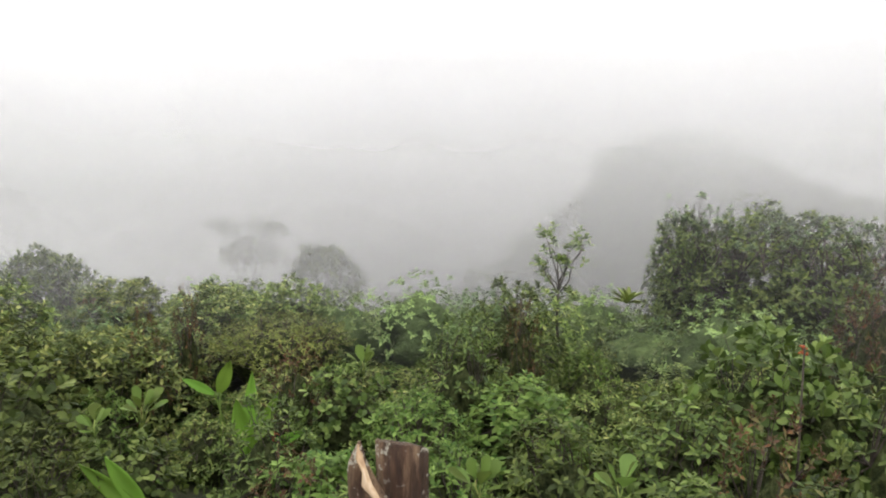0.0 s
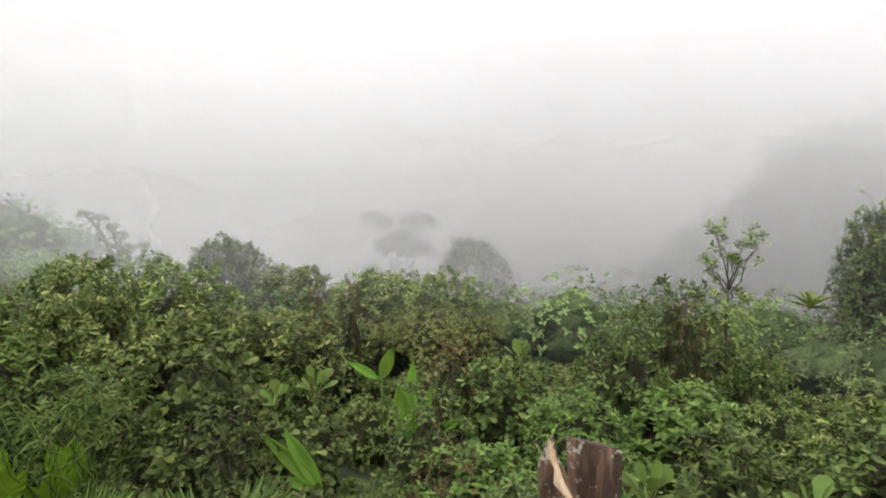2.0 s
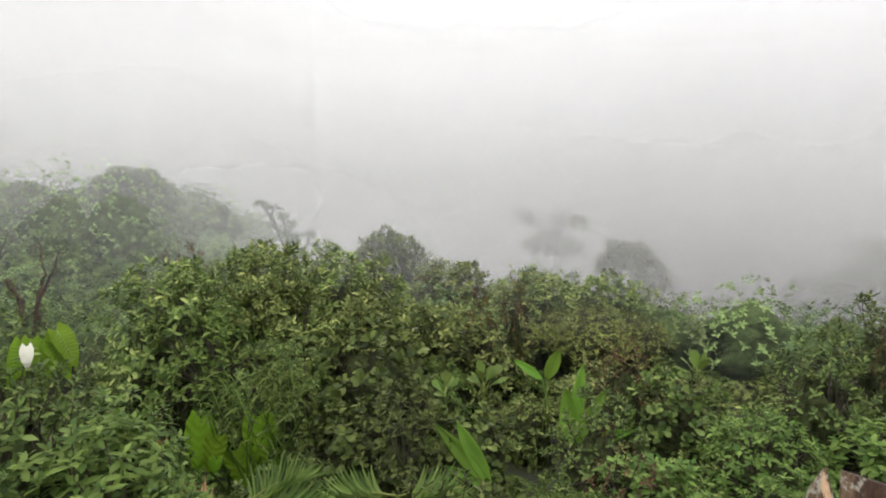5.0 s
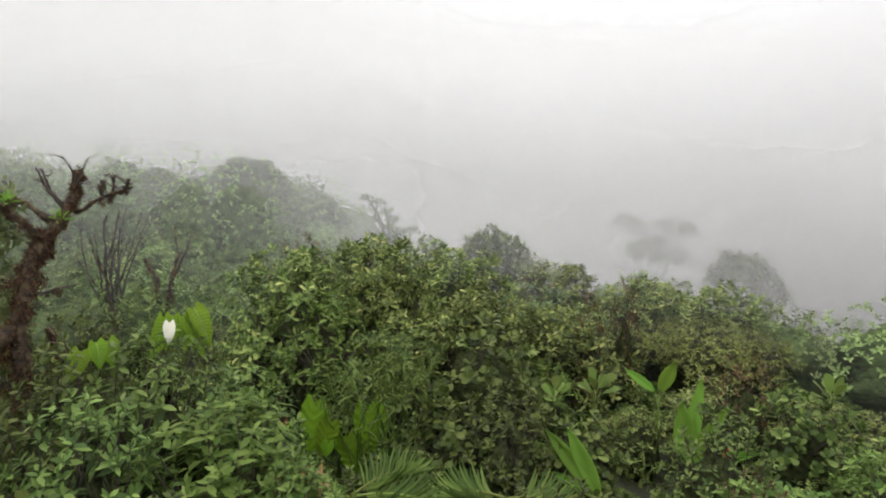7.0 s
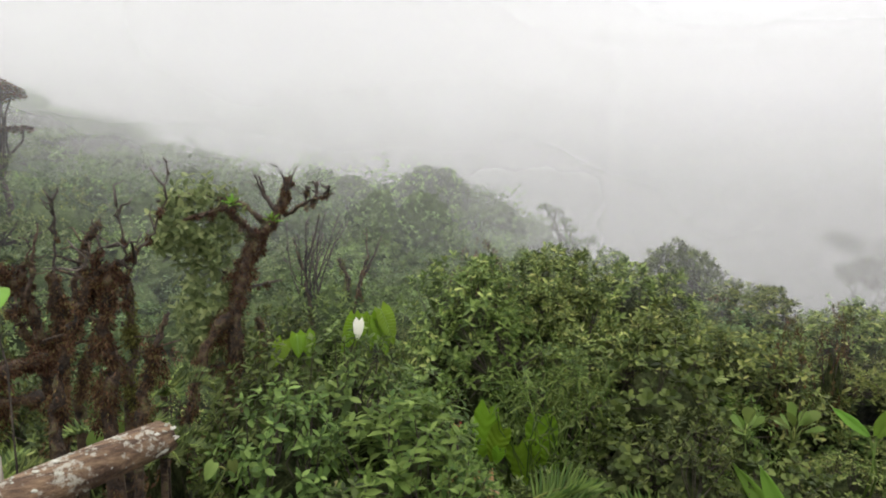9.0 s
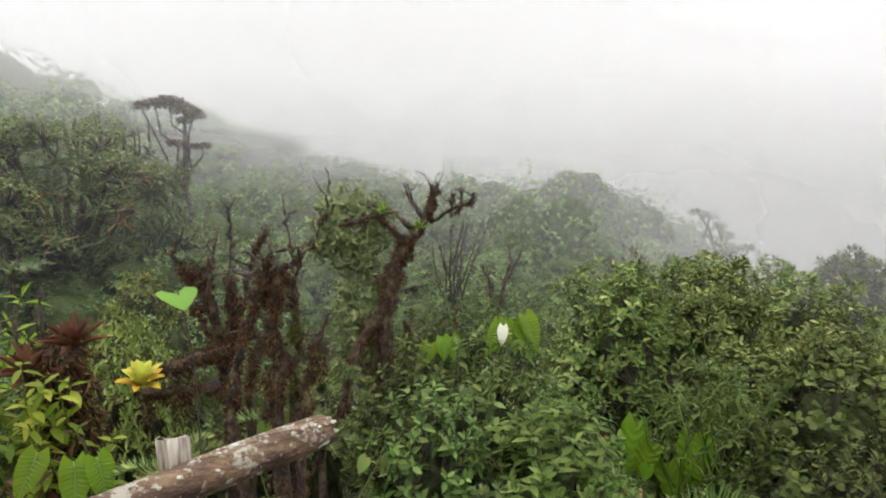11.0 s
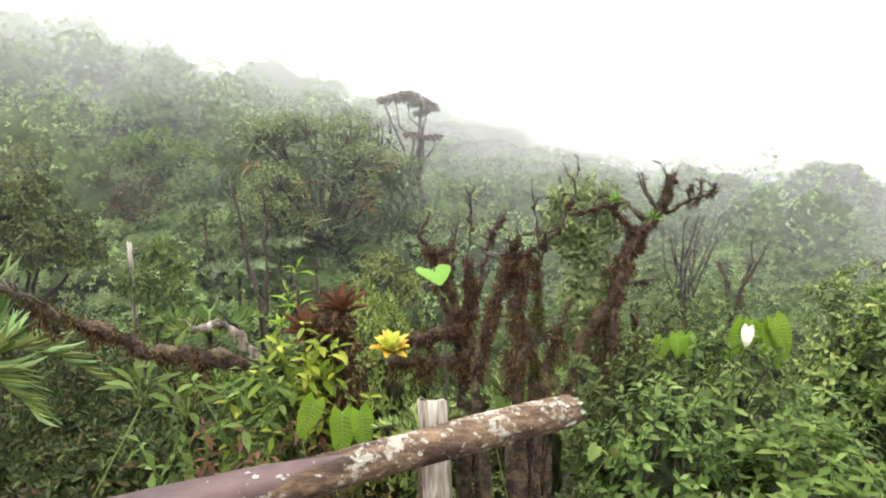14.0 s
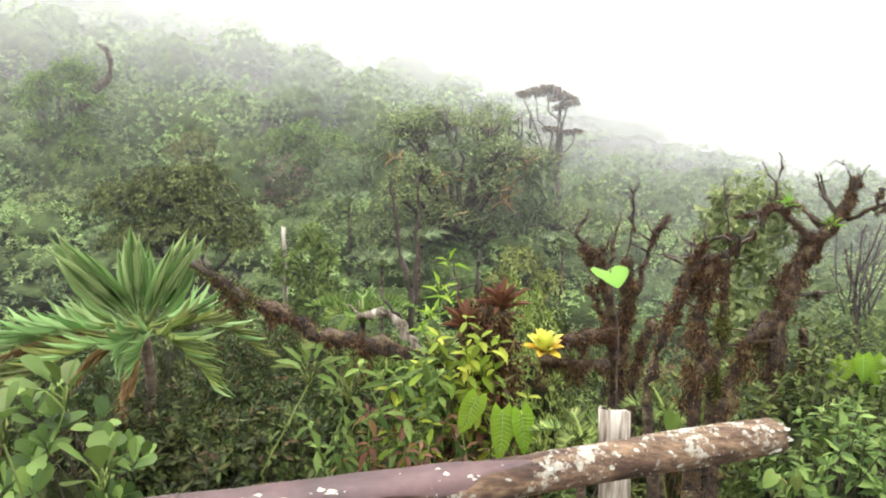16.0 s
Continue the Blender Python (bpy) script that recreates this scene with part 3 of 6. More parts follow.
    tagged(part("lichen", s, LICHEN, thing, "pale crusty lichen patches"), kind="stuff")
    return tagged(thing, "weathered horizontal log rail spotted with white lichen", "railing")


def split_post(name, x, y, top, radius, lean, label, material=None):
    thing = new(name)
    thing.location = (x, y, ground_height(x, y) - 0.02)
    base = thing.location.z
    s, sides, n = Soup(), 14, 9
    v = []
    for i in range(n):
        t = i / (n - 1)
        for j in range(sides):
            w = 2 * math.pi * j / sides
            d = radius * (1 + 0.07 * math.sin(2 * w + 1) + 0.05 * math.sin(5 * w + 3 * t) + random.uniform(-0.02, 0.02))
            z = (top - base) * t + (0.018 * math.sin(w * 1 + 2) + random.uniform(-0.008, 0.008) if i == n - 1 else 0)
            v.append((d * math.cos(w) * 0.8 + lean[0] * t, d * math.sin(w) + lean[1] * t, z))
    s.add(v, [(i * sides + j, i * sides + (j + 1) % sides, (i + 1) * sides + (j + 1) % sides, (i + 1) * sides + j) for i in range(n - 1) for j in range(sides)] + [tuple((n - 1) * sides + j for j in range(sides))])
    part("shaft", s, material or POST, thing)
    return tagged(thing, label, "post", group="lookout posts")


build_rail()
split_post("fence_post", -2.60, 0.05, 0.735, 0.052, (-0.015, -0.045), "grey bleached wooden post holding the log rail", PALEWOOD)


def build_stump():
    """A broken post: a flat-sawn half and a long splinter, with a notch between."""
    thing = new("broken_post")
    thing.location = (-0.13, 1.60, -0.02)
    s = Soup()
    sides, n = 16, 10
    v = []
    for i in range(n):
        t = i / (n - 1)
        for j in range(sides):
            w = 2 * math.pi * j / sides
            d = 0.064 * (1 + 0.08 * math.sin(2 * w) + 0.05 * math.sin(5 * w + 2 * t) + random.uniform(-0.02, 0.02)) * (1.0 + 0.05 * t)
            z = 0.905 * t + (random.uniform(-0.006, 0.004) - 0.012 * math.cos(w) - 0.03 * (1 + math.sin(w)) if i == n - 1 else 0)
            v.append((0.022 + d * math.cos(w), 0.02 + d * math.sin(w), z))
    s.add(v, [(i * sides + j, i * sides + (j + 1) % sides, (i + 1) * sides + (j + 1) % sides, (i + 1) * sides + j) for i in range(n - 1) for j in range(sides)] + [tuple((n - 1) * sides + j for j in range(sides))])
    part("shaft", s, STUMP, thing, "dark brown sawn post with grey lichen")
    s = Soup()
    v, n, sides = [], 12, 10
    for i in range(n):
        t = i / (n - 1)
        down = 0.31 * (1 - t)
        lft = np.interp(down, (0, 0.03, 0.06, 0.10, 0.16, 0.31), (-0.084, -0.100, -0.112, -0.116, -0.112, -0.10))
        rgt = np.interp(down, (0, 0.03, 0.06, 0.10, 0.16, 0.31), (-0.079, -0.070, -0.060, -0.043, -0.004, 0.03))
        half, cx = max((rgt - lft) / 2, 0.003), (rgt + lft) / 2
        for j in range(sides):
            w = 2 * math.pi * j / sides
            v.append((cx + half * math.cos(w) * (1 + random.uniform(-0.06, 0.06)), -0.045 + (half * 0.6 + 0.004) * math.sin(w), 0.60 + 0.31 * t))
    s.add(v, [(i * sides + j, i * sides + (j + 1) % sides, (i + 1) * sides + (j + 1) % sides, (i + 1) * sides + j) for i in range(n - 1) for j in range(sides)] + [tuple(range(sides))[::-1], tuple((n - 1) * sides + j for j in range(sides))])
    splinter = part("splinter", s, POST, thing, "pointed split splinter of wood")
    # Raw split edge; the sunlight on it is painted in as a paler brown.
    s = Soup()
    v = []
    for i in range(10):
        t = i / 9
        down = 0.305 * (1 - t)
        edge = np.interp(down, (0, 0.03, 0.06, 0.10, 0.16, 0.31), (-0.079, -0.072, -0.063, -0.048, -0.012, 0.02))
        half = 0.002 + 0.009 * math.sin(math.pi * min(1, 0.1 + down / 0.31)) + 0.003 * math.sin(31 * t)
        cx = edge - half
        for off, d in ((-1, 0.0), (-0.2, 0.008), (1, -0.006)):
            v.append((cx + off * half, -0.045 - 0.046 * (1 - t) ** 0.55 - 0.004 - d, 0.60 + 0.305 * t))
    s.add(v, [(3 * i + j, 3 * i + j + 1, 3 * i + j + 4, 3 * i + j + 3) for i in range(9) for j in range(2)])
    part("lit_split_edge", s, CUT, splinter, "raw brown split edge, its sunlit tone put into the colour")
    return tagged(thing, "broken wooden post with a notched splintered top", "post", group="lookout posts")


build_stump()


# ---- shrubs ----
MID = (np.array([(0, 0, 0), (-0.34, 0.32, 0.04), (-0.42, 0.70, -0.07), (0, 1, -0.26), (0.42, 0.70, -0.07), (0.34, 0.32, 0.04)], float), [(0, 5, 4, 3), (0, 3, 2, 1)])
FAR = (np.array([(0, 0, 0), (-0.46, 0.55, 0.02), (0, 1, -0.22), (0.46, 0.55, 0.02)], float), [(0, 3, 2), (0, 2, 1)])


def dome(r, shoots, radius, height, low, seed, flat=1.0, lump=0.14):
    """Shoot tips and the ways they point, over an uneven cushion whose top is at height and whose rim is at low * height."""
    u = r.random(shoots) * 2 * np.pi
    c = np.arccos(1 - r.random(shoots) * 0.94)
    bulge = 1 + lump * np.sin(3 * u + seed) * np.sin(2 * c + 1) + lump * 0.7 * np.sin(5 * u + 2 * seed + 3 * c)
    deep = 1 - 0.35 * r.random(shoots) ** 3
    x, y = radius * bulge * deep * np.sin(c) * np.cos(u), radius * bulge * deep * np.sin(c) * np.sin(u)
    z = height * (low + (1 - low) * np.cos(c) ** flat * (0.8 + 0.2 * bulge) * deep)
    tips = np.stack([x, y, z], -1) + r.normal(0, 0.03 * radius, (shoots, 3))
    axis = unit(np.stack([x / radius * 0.9, y / radius * 0.9, 0.35 + np.cos(c)], -1) + r.normal(0, 0.2, (shoots, 3)))
    return tips, axis


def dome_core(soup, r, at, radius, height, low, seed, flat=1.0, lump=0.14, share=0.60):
    """An added solid core inside a cushion whose dark colour stands in for shade: an uneven, broken surface well below
    the shoots.
    """
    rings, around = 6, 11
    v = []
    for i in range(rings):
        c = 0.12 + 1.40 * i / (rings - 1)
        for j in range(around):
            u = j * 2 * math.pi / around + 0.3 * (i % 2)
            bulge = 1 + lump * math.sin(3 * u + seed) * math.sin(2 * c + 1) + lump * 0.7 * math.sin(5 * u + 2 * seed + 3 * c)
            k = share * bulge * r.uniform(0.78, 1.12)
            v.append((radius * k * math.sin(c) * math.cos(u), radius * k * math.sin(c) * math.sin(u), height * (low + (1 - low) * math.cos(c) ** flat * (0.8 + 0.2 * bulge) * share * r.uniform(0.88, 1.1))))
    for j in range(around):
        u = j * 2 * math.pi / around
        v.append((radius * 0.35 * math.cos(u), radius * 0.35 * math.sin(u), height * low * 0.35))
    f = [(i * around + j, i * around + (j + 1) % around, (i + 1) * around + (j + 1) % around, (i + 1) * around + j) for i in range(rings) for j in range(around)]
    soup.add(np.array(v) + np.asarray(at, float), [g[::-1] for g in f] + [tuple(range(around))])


def make_shrub(kind, seed, shape, material, leaf, width, shoots, per, spread=(0.4, 1.3), flat=1.0, gap=0.0, label="", height=1.4, radius=0.62, low=0.24, group="mountain shrubs", lump=0.14, category="shrub"):
    """A shrub standing at its own origin: stems from the ground to shoots spread over an uneven dome, each shoot with a whorl of leaves."""
    r = np.random.default_rng(seed)
    thing = new(kind)
    tips, axis = dome(r, int(shoots * 1.15), radius, height, low, seed, flat, lump)
    if gap:
        hole = np.sin(tips[:, 0] * 9 / radius * 0.62 + seed) * np.sin(tips[:, 1] * 9 / radius * 0.62 + 2 * seed) + 0.4 * np.sin(tips[:, 2] * 9)
        keep = hole < 1 - gap
        tips, axis = tips[keep], axis[keep]
    s = Soup()
    rosettes(s, shape, tips, axis, per, leaf, width, spread, r)
    part("foliage", s, material, thing)
    # dark core added under the shoots, painted as the shade in the gaps
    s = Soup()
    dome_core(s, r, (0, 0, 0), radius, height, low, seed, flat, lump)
    part("shade_core", s, CORE_SHADE, thing, "added dark core standing in for shade inside the shrub")
    s = Soup()
    hubs = np.stack([0.35 * radius * np.cos(np.arange(7) * 0.9 + seed), 0.35 * radius * np.sin(np.arange(7) * 0.9 + seed), height * r.uniform(0.35, 0.6, 7)], -1)
    for h in hubs:
        tube(s, limb((h[0] * 0.2, h[1] * 0.2, -0.1), h, 4, 0.05, r=r), np.linspace(0.022, 0.013, 4) * (radius / 0.62), 5)
    for tip in tips[::3]:
        h = hubs[np.argmin(np.linalg.norm(hubs - tip, axis=1))]
        tube(s, limb(h, tip, 3, 0.06, r=r), np.linspace(0.008, 0.003, 3), 3, close=False)
    part("branching", s, TWIG, thing)
    return tagged(thing, label, category, group=group)


SHRUB_KINDS = [
    make_shrub("shrub", 11, MID, GREEN, 0.103, 0.050, 155, 7, label="dense shrub with whorls of glossy green leaves"),
    make_shrub("shrub", 12, MID, GREEN, 0.087, 0.042, 170, 7, gap=0.3, label="uneven shrub with whorls of glossy green leaves"),
    make_shrub("shrub", 13, MID, FRESH, 0.096, 0.047, 150, 7, gap=0.2, label="bright green leafy shrub with fresh young shoots"),
    make_shrub("shrub", 14, MID, LEAFY, 0.11, 0.085, 120, 6, gap=0.2, label="shrub with large round leathery dark leaves"),
    make_shrub("shrub", 15, LANCE, OLIVE, 0.06, 0.022, 260, 7, flat=0.6, label="fine-leaved shrub with olive yellow-green foliage"),
    make_shrub("shrub", 16, MID, DEEP, 0.082, 0.040, 170, 7, gap=0.25, label="dark green small-leaved mountain shrub"),
    make_shrub("shrub", 17, LANCE, RUSSET, 0.07, 0.032, 150, 6, gap=0.4, label="reddish brown shrub with sparse withered leaves"),
    make_shrub("shrub", 18, MID, GREEN, 0.11, 0.052, 110, 7, spread=(0.8, 2.0), gap=0.15, label="leafy shrub with drooping pointed green leaves"),
    make_shrub("shrub", 19, MID, FRESH, 0.10, 0.048, 120, 7, spread=(0.6, 1.8), label="fresh green shrub with broad pointed leaves"),
]
NEAR_KINDS = [
    make_shrub("shrub", 20, OVATE, FRESH, 0.10, 0.05, 190, 7, spread=(0.5, 1.6), height=1.85, radius=0.52, low=0.35, gap=0.1, label="fresh green shrub with broad pointed leaves"),
    make_shrub("shrub", 21, OVATE, LEAFY, 0.095, 0.048, 190, 7, spread=(0.5, 1.7), height=1.85, radius=0.52, low=0.35, gap=0.2, label="leafy shrub with drooping pointed green leaves"),
    make_shrub("shrub", 22, OVATE, FRESH, 0.075, 0.04, 230, 7, spread=(0.5, 1.5), height=1.5, radius=0.55, low=0.4, gap=0.1, label="fresh green shrub with small broad leaves"),
    make_shrub("shrub", 23, OVATE, SHADE, 0.095, 0.05, 170, 7, spread=(0.5, 1.7), height=1.85, radius=0.52, low=0.3, gap=0.25, label="green shrub with broad leaves darkened to look shaded"),
]
# heights of the shrubs' tops round the lookout: x, y, top, reach
CANOPY = [(-5.6, 4.9, 0.50, 1.3), (-4.4, 2.3, 0.22, 0.6), (-3.6, 1.7, 0.10, 0.6), (2.4, 3.5, 0.36, 0.7), (2.6, 5.4, 0.05, 1.0), (-3.6, 5.4, 0.1, 0.9), (-3.0, 8.4, -0.1, 1.4), (-3.7, 3.3, -0.85, 0.6), (0.0, 3.3, -0.35, 0.7), (-4.2, -0.9, -0.45, 0.9), (-5.2, -1.8, -0.75, 1.6), (-6.2, 0.6, -0.55, 1.3), (1.2, 6.8, 0.0, 1.5), (0.0, 8.0, -0.12, 1.5), (3.2, 6.6, 0.15, 1.2), (-0.4, 5.0, -0.32, 1.2), (-2.0, 4.2, -0.4, 1.0), (-5.6, 8.2, -0.05, 1.4)]


def canopy(x, y):
    total, weight = -0.22 * 0.35, 0.35
    for cx, cy, z, reach in CANOPY:
        w = math.exp(-((x - cx) ** 2 + (y - cy) ** 2) / (reach * reach))
        total, weight = total + z * w * 2, weight + w * 2
    return total / weight


USED = set()


def plant(ob, x, y, top, wide=1.0, tall_of=1.42):
    z = float(ground_height(x, y))
    tall = max(top - z, 0.3) / tall_of
    m = Matrix.Translation((x, y, z)) @ Matrix.Rotation(random.uniform(0, 6.28), 4, "Z") @ Matrix.Rotation(random.gauss(0, 0.05), 4, "X") @ Matrix.Diagonal((wide, wide, tall, 1))
    if ob.name not in USED:
        USED.add(ob.name)
        ob.matrix_world = m
        return ob
    return copy_thing(ob, m)


# kept clear for other plants: x, y, reach
CLEAR = [(-3.7, -0.2, 0.70), (-3.45, -1.3, 0.45), (-3.6, 0.45, 0.75), (-4.5, 0.2, 0.55), (-4.4, -2.4, 0.6), (-5.9, 2.1, 0.6), (-1.72, 5.4, 0.22), (-3.45, 3.0, 0.5), (-2.1, 7.9, 0.7), (-2.9, -1.9, 0.4)]


def shrub_field():
    radius = 2.85
    weights = {0: 8, 1: 6, 2: 4, 3: 2, 4: 1, 5: 4, 6: 1, 7: 3, 8: 3}
    bag = [k for k, w in weights.items() for _ in range(w)]
    while radius < 8.9:
        step = 0.55 + 0.045 * radius
        yaw = -58 + random.uniform(0, 6)
        while yaw < 140:
            a, r = math.radians(yaw), radius + random.uniform(-0.2, 0.2)
            x, y = CX - r * math.sin(a), CY + r * math.cos(a)
            yaw += math.degrees(step / radius)
            if any(math.hypot(x - cx, y - cy) < reach for cx, cy, reach in CLEAR):
                continue
            wide = step * random.uniform(0.95, 1.35)
            top = canopy(x, y) + random.gauss(0, 0.12)
            if radius < 3.3:
                top = min(top, -0.12)
            plant(SHRUB_KINDS[random.choice(bag)], x, y, top, wide)
        radius += step * 0.86


shrub_field()


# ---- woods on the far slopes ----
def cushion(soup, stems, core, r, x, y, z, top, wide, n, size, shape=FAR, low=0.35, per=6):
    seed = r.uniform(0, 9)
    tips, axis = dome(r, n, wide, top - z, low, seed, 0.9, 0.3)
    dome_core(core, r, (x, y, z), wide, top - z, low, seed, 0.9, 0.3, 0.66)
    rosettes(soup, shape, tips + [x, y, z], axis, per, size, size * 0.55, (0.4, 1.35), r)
    tube(stems, [(x, y, z - 0.15), (x + 0.1 * wide, y, z + 0.5 * (top - z))], (0.05, 0.03), 4)


def build_thicket():
    """Shrubs past the lookout's own slope, too many to count, thinning into the mist."""
    r = np.random.default_rng(15)
    soups, stems, core = [Soup(), Soup(), Soup()], Soup(), Soup()
    radius = 9.2
    while radius < 15:
        step = 0.9 + 0.02 * radius
        yaw = -58 + r.uniform(0, 6)
        while yaw < 150:
            a, rad = math.radians(yaw), radius + r.uniform(-0.35, 0.35)
            x, y = CX - rad * math.sin(a), CY + rad * math.cos(a)
            yaw += math.degrees(step / radius)
            z = float(ground_height(x, y))
            cushion(soups[r.integers(0, 3)], stems, core, r, x, y, z, z + 1.15 + r.normal(0, 0.16), step * r.uniform(0.7, 0.95), 120, 0.085)
        radius += step * 0.85
    thing = tagged(new("thicket"), "dense misty green thicket running down the slope", "shrubs", kind="stuff")
    for s, m in zip(soups, WOODS):
        tagged(part("foliage", s, m, thing), kind="stuff")
    tagged(part("branching", stems, TWIG, thing), kind="stuff")
    # solid cores added in the thicket; their dark green acts as shade
    tagged(part("crown_core", core, WOOD_CORE, thing, "added dull green core standing in for shade inside the crowns"), kind="stuff")


def build_woods():
    """Small-leaved crowns over the hill, in clumps of uneven height."""
    r = np.random.default_rng(5)
    soups, stems, core = [Soup() for _ in range(5)], Soup(), Soup()
    radius = 15.2
    while radius < 52:
        step = 0.08 * radius + 0.4
        yaw = 24 + r.uniform(0, 6)
        while yaw < 140:
            a, rad = math.radians(yaw), radius + r.uniform(-0.4, 0.4) * step
            x, y = CX - rad * math.sin(a), CY + rad * math.cos(a)
            far = 1.0 if yaw > 38 else 1.6
            yaw += math.degrees(step / radius) * far
            if yaw < 38 and radius > 30:
                continue
            z = float(ground_height(x, y))
            tall = r.choice([0.6, 1.1, 1.9, 2.9], p=[0.30, 0.30, 0.26, 0.14])
            tall = min(tall, 1.3) if radius > 27 and 74 < yaw < 96 else tall
            n = (210 if radius < 32 else 140) if yaw > 38 else 50
            cushion(soups[r.choice(5, p=[0.32, 0.28, 0.24, 0.12, 0.04])], stems, core, r, x, y, z, z + tall, step * r.uniform(0.40, 0.72) * (0.8 + 0.15 * tall), n, 0.0040 * radius + 0.022, low=0.08, per=6)
        radius += step * 0.8
    thing = tagged(new("woods"), "misty low cloud forest covering the hillside", "forest", kind="stuff")
    for s, m in zip(soups, WOODS + [FRESH, OLIVE]):
        tagged(part("foliage", s, m, thing), kind="stuff")
    tagged(part("branching", stems, TWIG, thing), kind="stuff")
    # solid cores added in the crowns, coloured like the shade behind the leaves
    tagged(part("crown_core", core, WOOD_CORE, thing, "added dull green core standing in for shade inside the crowns"), kind="stuff")


build_thicket()
build_woods()


# ---- trees and large bushes ----
def place(ob, x, y, turn=0.0, sink=0.03, scale=1.0):
    ob.matrix_world = Matrix.Translation((x, y, float(ground_height(x, y)) - sink)) @ Matrix.Rotation(turn, 4, "Z") @ Matrix.Diagonal((scale, scale, scale, 1))
    return ob


def make_tree(kind, seed, clumps, material, leaf, width, per_area, label, trunk=0.08, spread=(0.5, 1.5), shape=MID, bark=TWIG, lean=0.0, category="tree", per=6):
    """A tree from clumps (x, y, z, radius, half height): a trunk, a limb to each clump and whorls of leaves over each clump."""
    r = np.random.default_rng(seed)
    thing = new(kind)
    s, b = Soup(), Soup()
    fork = np.array([lean * 0.6, 0, min(c[2] for c in clumps) * 0.62])
    tube(b, limb((0, 0, -0.15), fork, 5, 0.03, r=r), np.linspace(trunk, trunk * 0.75, 5), 7, 0.06, r)
    for x, y, z, rad, half in clumps:
        c = np.array([x, y, z])
        tube(b, limb(fork, c, 5, 0.05, r=r), np.linspace(trunk * 0.55, trunk * 0.2, 5), 5, 0.05, r)
        n = max(12, int(per_area * rad * (rad + half)))
        d = unit(r.normal(0, 1, (n, 3)))
        d[:, 2] = np.where(d[:, 2] < -0.35, -d[:, 2], d[:, 2])
        lump = 1 + 0.16 * np.sin(5 * np.arctan2(d[:, 1], d[:, 0]) + seed) * np.sin(4 * d[:, 2] + seed)
        tips = c + d * lump[:, None] * [rad, rad, half] * (1 - 0.3 * r.random((n, 1)) ** 2)
        rosettes(s, shape, tips, unit(d + [0, 0, 0.5]), per, leaf, width, spread, r)
        for t in tips[::3]:
            tube(b, limb(c - [0, 0, half * 0.3], t, 3, 0.08, r=r), (trunk * 0.12, trunk * 0.08, trunk * 0.05), 3, close=False)
    part("trunk", b, bark, thing)
    part("crown", s, material, thing)
    return tagged(thing, label, category)


def crown(seed, n, wide, low, high, size):
    """Clumps scattered through a rounded crown."""
    r = np.random.default_rng(seed)
    out = []
    for _ in range(n):
        a, q, h = r.uniform(0, 6.28), math.sqrt(r.random()), r.random()
        w = wide * math.sqrt(max(0.05, 1 - (2 * h - 0.75) ** 2 / 1.6))
        k = size * r.uniform(0.7, 1.25)
        out.append((w * q * math.cos(a), w * q * math.sin(a), low + (high - low) * h, k, k * 0.75))
    return out


def place_top(ob, x, y, top, tall, turn=0.0, wide=1.0):
    """Stands a thing that is tall metres high on the ground so that it reaches up to top."""
    z = float(ground_height(x, y)) - 0.03
    k = (top - z) / tall
    ob.matrix_world = Matrix.Translation((x, y, z)) @ Matrix.Rotation(turn, 4, "Z") @ Matrix.Diagonal((wide, wide, k, 1))
    return ob


# the broad dark bush with bare twig tips above it
def build_dome_bush():
    r = np.random.default_rng(41)
    thing = make_shrub("large_bush", 41, MID, DEEP, 0.095, 0.052, 1900, 6, height=2.75, radius=1.62, low=0.1, flat=0.55, lump=0.24, gap=0.12, label="broad rounded dark green bush with bare twigs on top", group="")
    s, b = Soup(), Soup()
    for i in range(150):
        a, q = r.uniform(0, 6.28), 1.5 * math.sqrt(r.random())
        foot = np.array([q * math.cos(a), q * math.sin(a), 2.15])
        tip = foot + [r.normal(0, 0.12), r.normal(0, 0.12), r.uniform(0.3, 0.62)]
        tube(b, limb(foot, tip, 4, 0.08, r=r), (0.010, 0.008, 0.006, 0.004), 4)
        rosettes(s, MID, np.array([tip, tip - [0, 0, 0.03]]), np.array([[0, 0, 1.0], [0.2, 0, 1]]), 6, 0.075, 0.035, (0.3, 1.2), r)
    for i in range(14):
        foot = np.array([-1.0 + r.normal(0, 0.16), r.normal(0, 0.3), 2.2])
        tip = foot + [r.normal(0, 0.14), r.normal(0, 0.12), r.uniform(0.45, 0.9)]
        tube(b, limb(foot, tip, 5, 0.07, r=r), (0.011, 0.009, 0.007, 0.005, 0.004), 4)
        rosettes(s, MID, np.array([tip]), np.array([[0, 0, 1.0]]), 8, 0.08, 0.04, (0.3, 1.3), r)
    tagged(part("twig", b, TWIG, thing, "pale bare twigs"), kind="stuff")
    tagged(part("tip_leaf", s, PALE_GREEN, thing, "small tufts of leaves on the twig ends"), kind="stuff")
    place_top(thing, 5.30, 10.1, 0.70, 2.75, 0.0, 1.2)


build_dome_bush()
place_top(make_shrub("large_bush", 42, MID, DEEP, 0.08, 0.042, 620, 6, height=2.45, radius=0.55, low=0.1, flat=0.5, label="dark steep-sided bush beside the broad bush", group=""), 3.85, 10.3, 0.72, 2.45)
plant(make_shrub("large_bush", 43, ROUND, LEAFY, 0.13, 0.09, 130, 6, height=1.5, radius=0.8, label="bush with big round leaves and orange fruit", group=""), 2.6, 5.0, 0.30, 0.9, 1.5)


